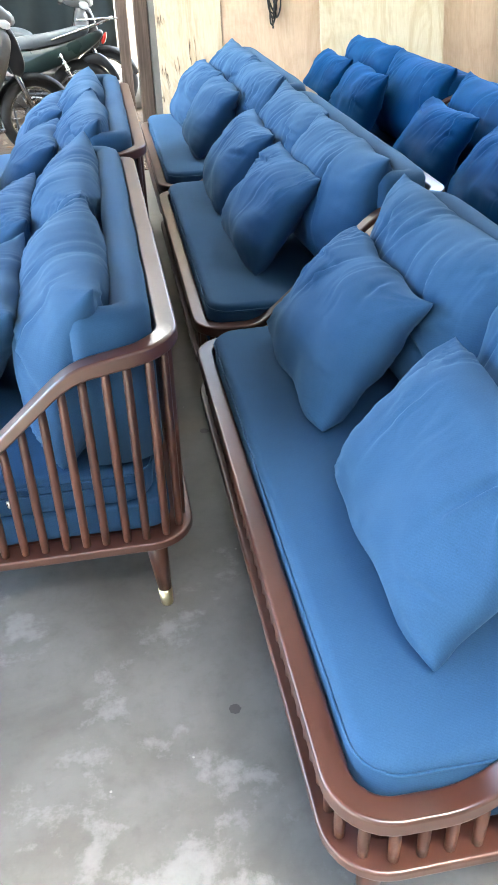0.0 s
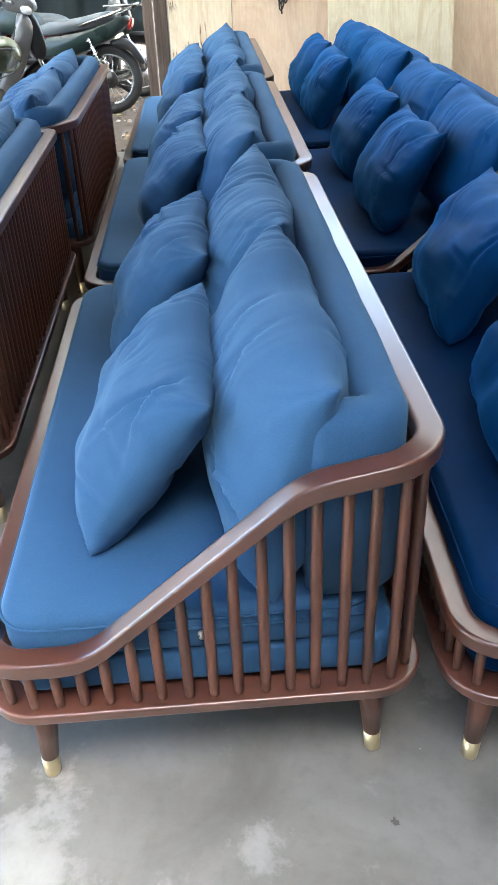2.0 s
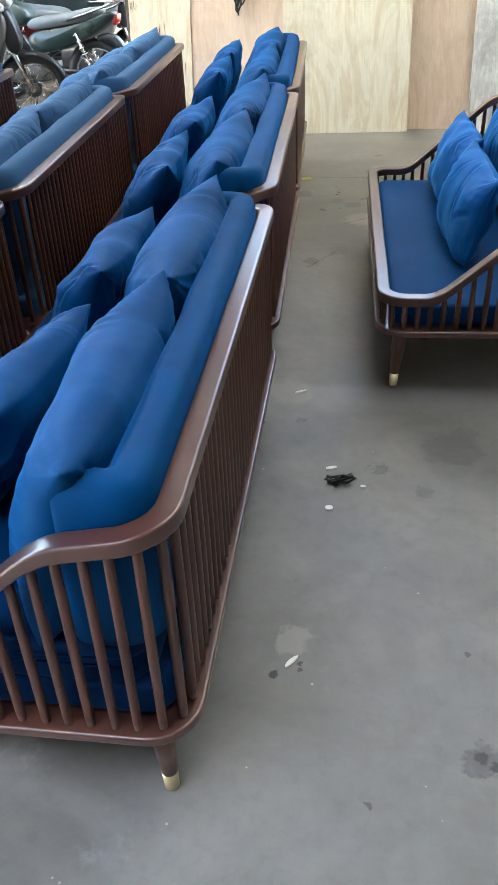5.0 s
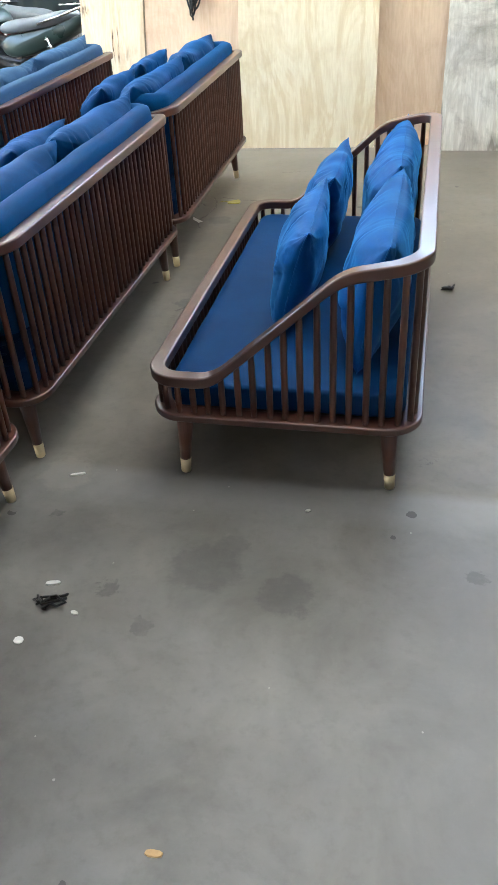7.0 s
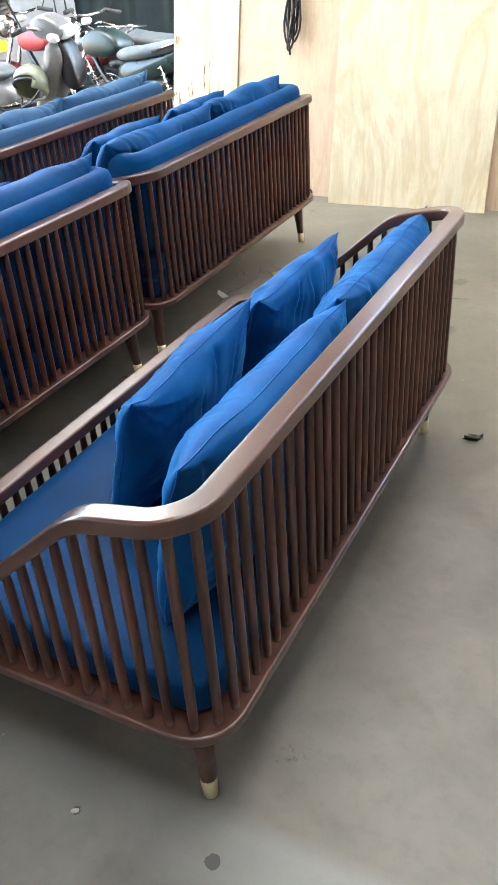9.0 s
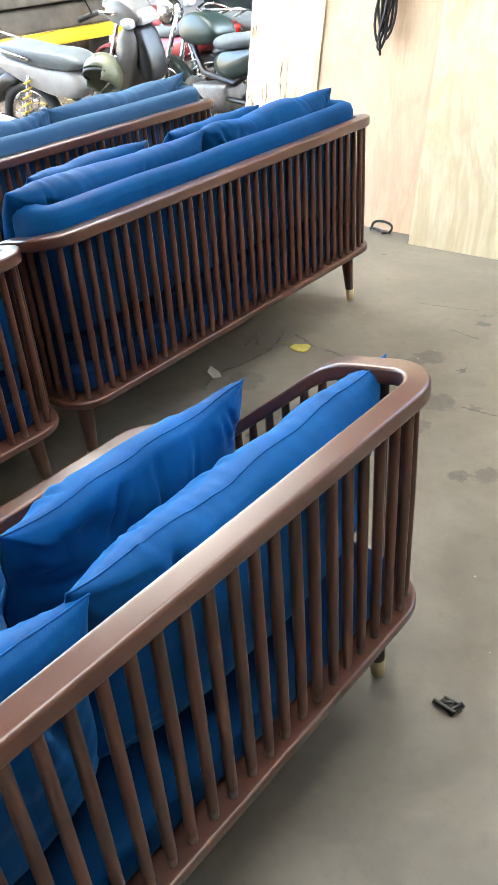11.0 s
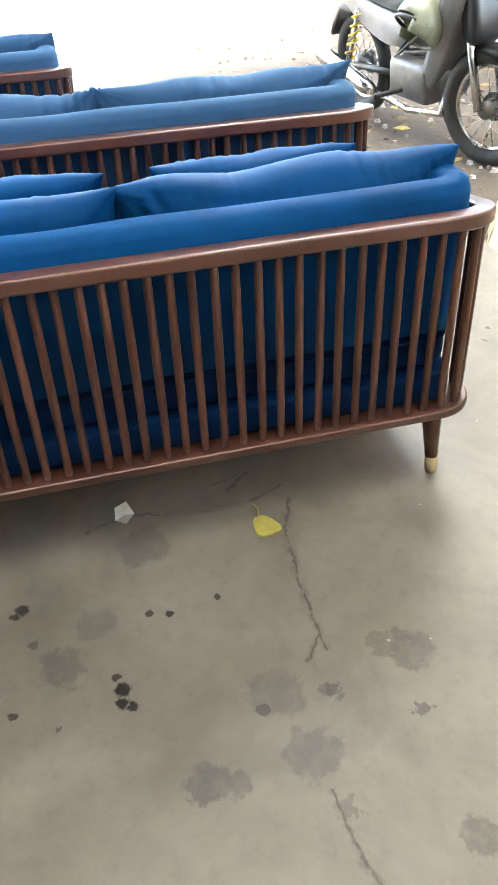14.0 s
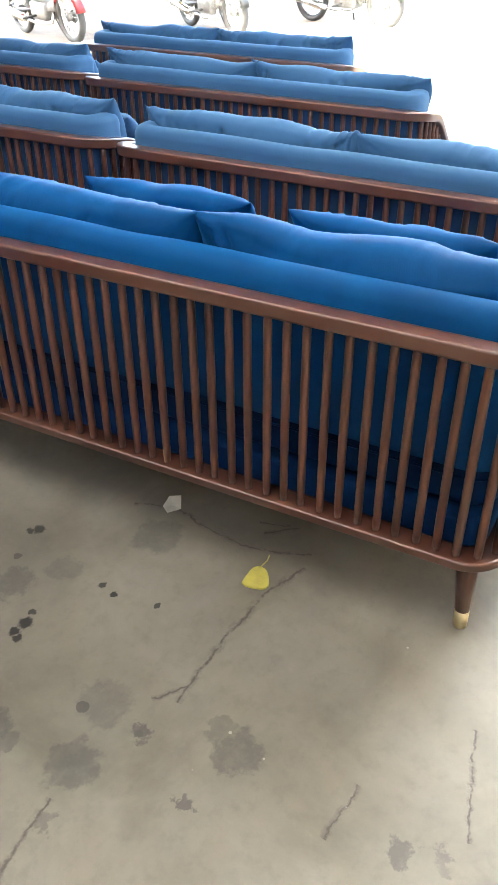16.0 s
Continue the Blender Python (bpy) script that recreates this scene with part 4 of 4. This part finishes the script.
        part("headlight", blob(eased([(0.50, 0.91), (0.57, 0.92), (0.56, 0.99), (0.50, 1.01)], 1), 0.085), LENS, top)
        part("front_cowl", blob(eased([(0.44, 0.90), (0.46, 0.66), (0.52, 0.55), (0.60, 0.62), (0.57, 0.80), (0.52, 0.92)]), 0.10), BLACK, top)
    else:
        part("fuel_tank", blob(eased([(0.36, 0.82), (0.20, 0.90), (0.0, 0.84), (-0.06, 0.72), (0.1, 0.66), (0.34, 0.68)]), 0.13), paint, top)
        part("headlight", tubed([(0.46, 0, 0.88), (0.52, 0, 0.88), (0.60, 0, 0.87)], [0.05, 0.09, 0.095], 16), CHROME, top)
        part("rear_basket", tubed([(-0.62, -0.12, 0.86), (-0.95, -0.12, 0.86), (-0.95, 0.12, 0.86), (-0.62, 0.12, 0.86)], 0.008, 6, True), CHROME, top)
    top.matrix_world = m
    return top


G = -0.035
motorbike(pose(-1.10, 6.81, G, 4, 0, 11), SILVER, "dusty silver underbone motorbike with yellow rear spring on dirt", True, 16)
motorbike(pose(-0.72, 7.66, G, 5, 0, 176), GREEN, "dark green motorbike with grey seat parked among others", False)
motorbike(pose(-0.52, 8.40, G, 5, 0, 1), RED, "red motorbike with spoked front wheel parked in shade", True, -8)
motorbike(pose(-1.75, 8.05, G, 5, 0, 178), RED, "red motorbike with dark seat parked behind others", False)
motorbike(pose(-5.2, -1.7, G, 5, 0, 70), RED, "red motorbike parked across the sunlit yard", False)
motorbike(pose(-6.6, -0.2, G, 5, 0, 60), SILVER, "silver motorbike parked across the sunlit yard", True)
motorbike(pose(-7.9, 1.1, G, 5, 0, 75), GREEN, "dark motorbike parked across the sunlit yard", False)

# helmet on the silver bike's hook
bm = bmesh.new()
bmesh.ops.create_uvsphere(bm, u_segments=24, v_segments=16, radius=0.135)
bmesh.ops.delete(bm, geom=[v for v in bm.verts if v.co.z < -0.085 or (v.co.x > 0.07 and v.co.z < 0.0)], context="VERTS")
bmesh.ops.solidify(bm, geom=bm.faces[:], thickness=0.012)
helmet = tagged(new("helmet", mesh_of("helmet", bm, OLIVE)), "olive green open motorbike helmet hanging on the bike", "helmet")
helmet.matrix_world = pose(-0.80, 6.63, 0.60, 20, -30, 250)
part("chin_strap", tubed([(0.0, -0.11, -0.07), (0.03, -0.06, -0.17), (0.03, 0.06, -0.17), (0.0, 0.11, -0.07)], 0.006, 6), BLACK, helmet)
part("brim", tubed([(0.125 * math.cos(a), 0.125 * math.sin(a), -0.02) for a in [radians(-70 + 14 * i) for i in range(11)]], 0.010, 6), BLACK, helmet)

# truck at the edge of the yard
truck = tagged(new("truck"), "muddy flatbed truck with white ribbed sides", "truck")
truck.location = (-0.55, 0.34, 0.0)
part("chassis", boxed((-8.6, 7.55, 0.55), (-3.3, 9.25, 0.78), 0.03), MUD, truck)
part("bed", boxed((-8.6, 7.25, 0.80), (-3.2, 9.55, 0.95), 0.02), MUD, truck)
part("cab", boxed((-10.6, 7.3, 0.6), (-8.8, 9.5, 2.5), 0.12, 3), WHITE, truck)
part("bumper_bar", boxed((-3.34, 7.4, 0.42), (-3.22, 9.4, 0.55), 0.02), YELLOW, truck, "yellow rear bumper bar")
for i in range(12):
    part("side_rib", boxed((-8.5, 7.20, 1.0 + 0.1 * i), (-3.2, 7.245, 1.085 + 0.1 * i), 0.012, 1), WHITE, truck)
    part("tail_rib", boxed((-3.195, 7.25, 1.0 + 0.1 * i), (-3.15, 9.55, 1.085 + 0.1 * i), 0.012, 1), WHITE, truck)
for x in (-3.95, -8.0):
    for y in (7.36, 9.2):
        tyre = part("truck_wheel", tubed([(x, y - 0.10, 0.36), (x, y + 0.10, 0.36)], 0.19, 20), MUD, truck)
        part("truck_tyre", tubed([(x + 0.30 * math.cos(a), y, 0.385 + 0.30 * math.sin(a)) for a in [2 * math.pi * i / 36 for i in range(36)]], 0.115, 12, True), RUBBER, tyre)
part("mud_flap", boxed((-3.45, 7.2, 0.25), (-3.42, 7.5, 0.78)), RUBBER, truck)

tagged(new("post", mesh_of("post", boxed((0.22, 7.55, G), (0.31, 7.66, 3.62), 0.008, 1), POST, False)), "old dark wooden roof post", "post", kind="structure")
tagged(new("trim", mesh_of("trim", boxed((0.34, 7.045, G), (0.445, 7.15, 3.64), 0.008, 1), POST, False)), "dark wooden stud at the wall end", "trim", kind="structure")

# sheeting and sacks behind the bikes
bm = bmesh.new()
cols = [[bm.verts.new((-2.6 + 2.85 * i / 40, 9.6 + 0.05 * math.sin(i * 0.9) + 0.02 * noise.noise((i, j, 2)), 0.40 + 1.9 * j / 14 + 0.05 * noise.noise((i * 0.3, 4, 1)) * (j == 0))) for j in range(15)] for i in range(41)]
for a, b in zip(cols, cols[1:]):
    for j in range(14):
        bm.faces.new((a[j], b[j], b[j + 1], a[j + 1]))
bmesh.ops.solidify(bm, geom=bm.faces[:], thickness=0.008)
tagged(new("tarpaulin", mesh_of("tarpaulin", bm, plain("dark_tarp", (0.025, 0.04, 0.042), 0.55, 0.0, 0.4, 3))), "dark grey-green tarpaulin hanging behind the bikes", "tarpaulin")
SACK = plain("pale_sack", (0.42, 0.40, 0.37), 0.85, 0.0, 0.4, 7)
for i, (x, y, r) in enumerate(((0.15, 9.1, 0.24), (-0.25, 9.3, 0.28), (-0.9, 9.2, 0.26), (0.42, 8.7, 0.2))):
    bm = bmesh.new()
    bmesh.ops.create_icosphere(bm, subdivisions=4, radius=r)
    for v in bm.verts:
        v.co += v.co.normalized() * (0.10 * noise.noise(v.co * 5 + Vector((i, 0, 0))) + 0.03 * noise.noise(v.co * 16))
        v.co.z = max(v.co.z * 0.75, -r * 0.6)
    low = min(v.co.z for v in bm.verts)
    tagged(new("sack", mesh_of("sack", bm, SACK)), "crumpled pale sack lying on the dirt", "sack", "sacks").location = (x, y, G - low)

# stones and leaf litter on the dirt
def litter(name, count, area, size, mats, label, seed, flat=False):
    rnd = random.Random(seed)
    vs, fs = [], []
    for _ in range(count):
        x, y = rnd.uniform(*area[0]), rnd.uniform(*area[1])
        if x > 0.36 or y < 6.03 - 0.30 * max(0.0, -x - 0.9):
            continue
        r = size * rnd.uniform(0.4, 1.4)
        b = len(vs)
        a0 = rnd.uniform(0, 6.3)
        hgt = r * (0.12 if flat else rnd.uniform(0.5, 0.9))
        for k in range(5):
            a = a0 + k * 1.257
            q = r * rnd.uniform(0.7, 1.2) * (1.6 if flat and k == 0 else 1)
            vs.append((x + q * math.cos(a), y + q * math.sin(a), G - 0.004 + (0.004 if flat else 0)))
        for k in range(5):
            a = a0 + k * 1.257 + 0.5
            vs.append((x + r * 0.55 * math.cos(a), y + r * 0.55 * math.sin(a), G + hgt * rnd.uniform(0.7, 1.1)))
        for k in range(5):
            fs.append((b + k, b + (k + 1) % 5, b + 5 + (k + 1) % 5, b + 5 + k))
        fs.append(tuple(b + 5 + k for k in range(5)))
    me = bpy.data.meshes.new(name)
    me.from_pydata(vs, [], fs)
    me.materials.append(mats)
    tagged(new(name, me), label, name.replace("_", " "), kind="stuff")


def mixed(name, a, b, c):
    k = Nodes(name, 0.85)
    g = k.t.nodes.new("ShaderNodeNewGeometry").outputs["Random Per Island"]
    return k.done(k.mix(k.ramp(k.noise(20), [(0.3, 0.0), (0.8, 0.4)]), k.ramp(g, [(0.2, a), (0.55, b), (0.9, c)]), a))


litter("rubble", 900, ((-5.5, 0.4), (5.95, 9.4)), 0.022, mixed("stones", (0.14, 0.10, 0.07), (0.30, 0.24, 0.18), (0.48, 0.43, 0.37)), "loose stones and broken mortar on the dirt", 3)
litter("fallen_leaves", 260, ((-4.5, 0.4), (5.95, 8.6)), 0.030, mixed("dry_leaves", (0.16, 0.09, 0.04), (0.42, 0.28, 0.07), (0.55, 0.42, 0.10)), "dry yellow and brown leaves on the dirt", 4, True)

# far side of the yard
tagged(new("backdrop", mesh_of("backdrop", boxed((-14.2, -14, G), (-14.0, 14, 2.6)), plain("yard_wall_paint", (0.46, 0.42, 0.35), 0.85, 0.0, 0.4, 2), False)), "pale tan yard wall far across the sunlit yard", "wall", kind="structure")

# ---- small things in the workshop ----
rnd = random.Random(8)
loops = []
for i in range(5):
    cx, half, tall, low = 1.30 + rnd.uniform(-0.03, 0.035), rnd.uniform(0.018, 0.034), rnd.uniform(0.11, 0.16), rnd.uniform(0.0, 0.03)
    for q in range(18):
        a = 2 * math.pi * q / 18
        loops.append((cx + half * math.sin(a) + 0.006 * math.sin(3 * a + i), 6.412 - 0.010 * i + 0.006 * math.cos(a), 1.15 - tall + tall * math.cos(a) - low * (1 - math.cos(a)) / 2))
loops += [(1.315, 6.385, 1.08), (1.285, 6.38, 1.01), (1.305, 6.38, 0.94), (1.275, 6.39, 0.86), (1.28, 6.40, 0.80)]
loops = [(x + 0.04, y + 0.2217 * z - 0.005, z) for x, y, z in loops]
cable = tagged(new("cable", mesh_of("cable", tubed(loops, 0.0065, 7), BLACK)), "bunched black cable hanging on the plywood", "cable")
part("nail", tubed([(1.34, 6.645, 1.155), (1.34, 6.73, 1.155)], 0.004, 6), CHROME, cable)
strap = tagged(new("strap", mesh_of("strap", tubed([(1.46 + 0.055 * math.cos(a) + 0.012 * math.sin(3 * a), 6.385 + 0.022 * math.sin(2 * a), 0.012 + 0.05 * max(0, math.sin(a))) for a in [2 * math.pi * i / 30 for i in range(30)]], 0.007, 6, True), BLACK)), "black strap loop dropped by the plywood", "strap")

LEAF = plain("yellow_leaf", (0.40, 0.35, 0.07), 0.6, 0.0, 0.3, 30)
PAPER = plain("white_scrap", (0.80, 0.79, 0.73), 0.8, 0.0, 0.2, 40)
CHIP = plain("wood_chip", (0.55, 0.36, 0.16), 0.8, 0.0, 0.3, 40)


def flake(name, x, y, outline, mat, label, category, turn=0.0, thick=0.002, curl=0.006):
    bm = bmesh.new()
    pts = eased(outline, 1)
    lo = [bm.verts.new((px, py, 0.0)) for px, py in pts]
    hi = [bm.verts.new((px * 0.98, py * 0.98, thick + curl * (abs(px) + abs(py)) / 0.05 * 0.5)) for px, py in pts]
    mid = bm.verts.new((0, 0, thick))
    n = len(pts)
    bm.faces.new(lo[::-1])
    for i in range(n):
        j = (i + 1) % n
        bm.faces.new((lo[i], lo[j], hi[j], hi[i]))
        bm.faces.new((hi[i], hi[j], mid))
    ob = new(name, mesh_of(name, bm, mat, False))
    ob.matrix_world = pose(x, y, 0.0005, 0, 0, turn)
    return tagged(ob, label, category)


leaf = flake("leaf", 1.89, 5.117, [(-0.042, -0.006), (-0.030, -0.020), (0.004, -0.030), (0.034, -0.034), (0.040, 0.010), (0.030, 0.036), (-0.006, 0.030), (-0.034, 0.016)], LEAF, "fallen yellow leaf lying on the concrete", "leaf", 15, 0.002, 0.005)
part("stalk", tubed([(-0.034, 0, 0.006), (-0.06, 0.012, 0.008), (-0.085, 0.012, 0.004)], 0.0016, 5), LEAF, leaf)
bm = bmesh.new()
ring = [bm.verts.new(q) for q in ((-0.026, -0.018, 0.002), (0.014, -0.024, 0.003), (0.030, 0.004, 0.026), (0.004, 0.026, 0.020), (-0.024, 0.014, 0.003))]
fold = bm.verts.new((0.004, -0.002, 0.004))
for a, b in zip(ring, ring[1:] + ring[:1]):
    bm.faces.new((a, b, fold))
bmesh.ops.solidify(bm, geom=bm.faces[:], thickness=0.0012)
scrap = tagged(new("paper_scrap", mesh_of("paper_scrap", bm, PAPER, False)), "folded white paper scrap on the floor", "paper")
scrap.matrix_world = pose(1.755, 4.773, 0.0, 0, 0, 150)
flake("wood_chip", 2.297, 4.275, [(-0.024, -0.006), (0.02, -0.01), (0.026, 0.004), (-0.018, 0.010)], CHIP, "small yellowish wood chip on the floor", "wood chip", -20, 0.004)
flake("wood_chip", 2.599, 1.262, [(-0.018, -0.006), (0.016, -0.008), (0.02, 0.005), (-0.014, 0.008)], CHIP, "small orange wood chip on the floor", "wood chip", 5, 0.004)
flake("paper_scrap", 2.10, 1.721, [(-0.012, -0.010), (0.012, -0.011), (0.013, 0.010), (-0.010, 0.012)], PAPER, "small round white scrap on the floor", "paper", 0, 0.003, 0.002)
flake("paper_scrap", 1.985, 2.404, [(-0.024, -0.004), (0.022, -0.006), (0.026, 0.003), (-0.022, 0.006)], PAPER, "thin white sliver on the floor", "paper", 25, 0.004, 0.004)
flake("paper_scrap", 2.02, 1.12, [(-0.026, -0.008), (0.0, -0.004), (0.03, 0.004), (0.012, 0.010), (-0.012, 0.006)], PAPER, "twisted white scrap on the floor", "paper", 40, 0.004, 0.006)
flake("paper_scrap", 2.105, 1.925, [(-0.020, -0.006), (0.018, -0.008), (0.022, 0.004), (-0.016, 0.009)], PAPER, "white shaving on the concrete beside dark shavings", "paper", 20, 0.004, 0.006)
flake("paper_scrap", 2.205, 1.832, [(-0.010, -0.005), (0.010, -0.006), (0.012, 0.004), (-0.008, 0.007)], PAPER, "tiny white scrap beside dark shavings", "paper", -10, 0.003, 0.004)
flake("paper_scrap", 2.741, 2.328, [(-0.008, -0.004), (0.008, -0.005), (0.010, 0.003), (-0.006, 0.005)], PAPER, "tiny white fleck on the concrete", "paper", 40, 0.003, 0.003)
for i, (x, y, n, r) in enumerate(((3.134, 3.954, 14, 0.035), (2.133, 1.851, 18, 0.05))):
    rnd = random.Random(60 + i)
    bm = bmesh.new()
    pts = [(x + rnd.uniform(-r, r), y + rnd.uniform(-r, r) * 0.6, 0.004 + rnd.uniform(0, 0.022)) for _ in range(n)]
    tube(bm, pts, 0.0045, 5)
    tagged(new("debris", mesh_of("debris", bm, BLACK)), "tangle of dark shavings on the concrete", "debris")
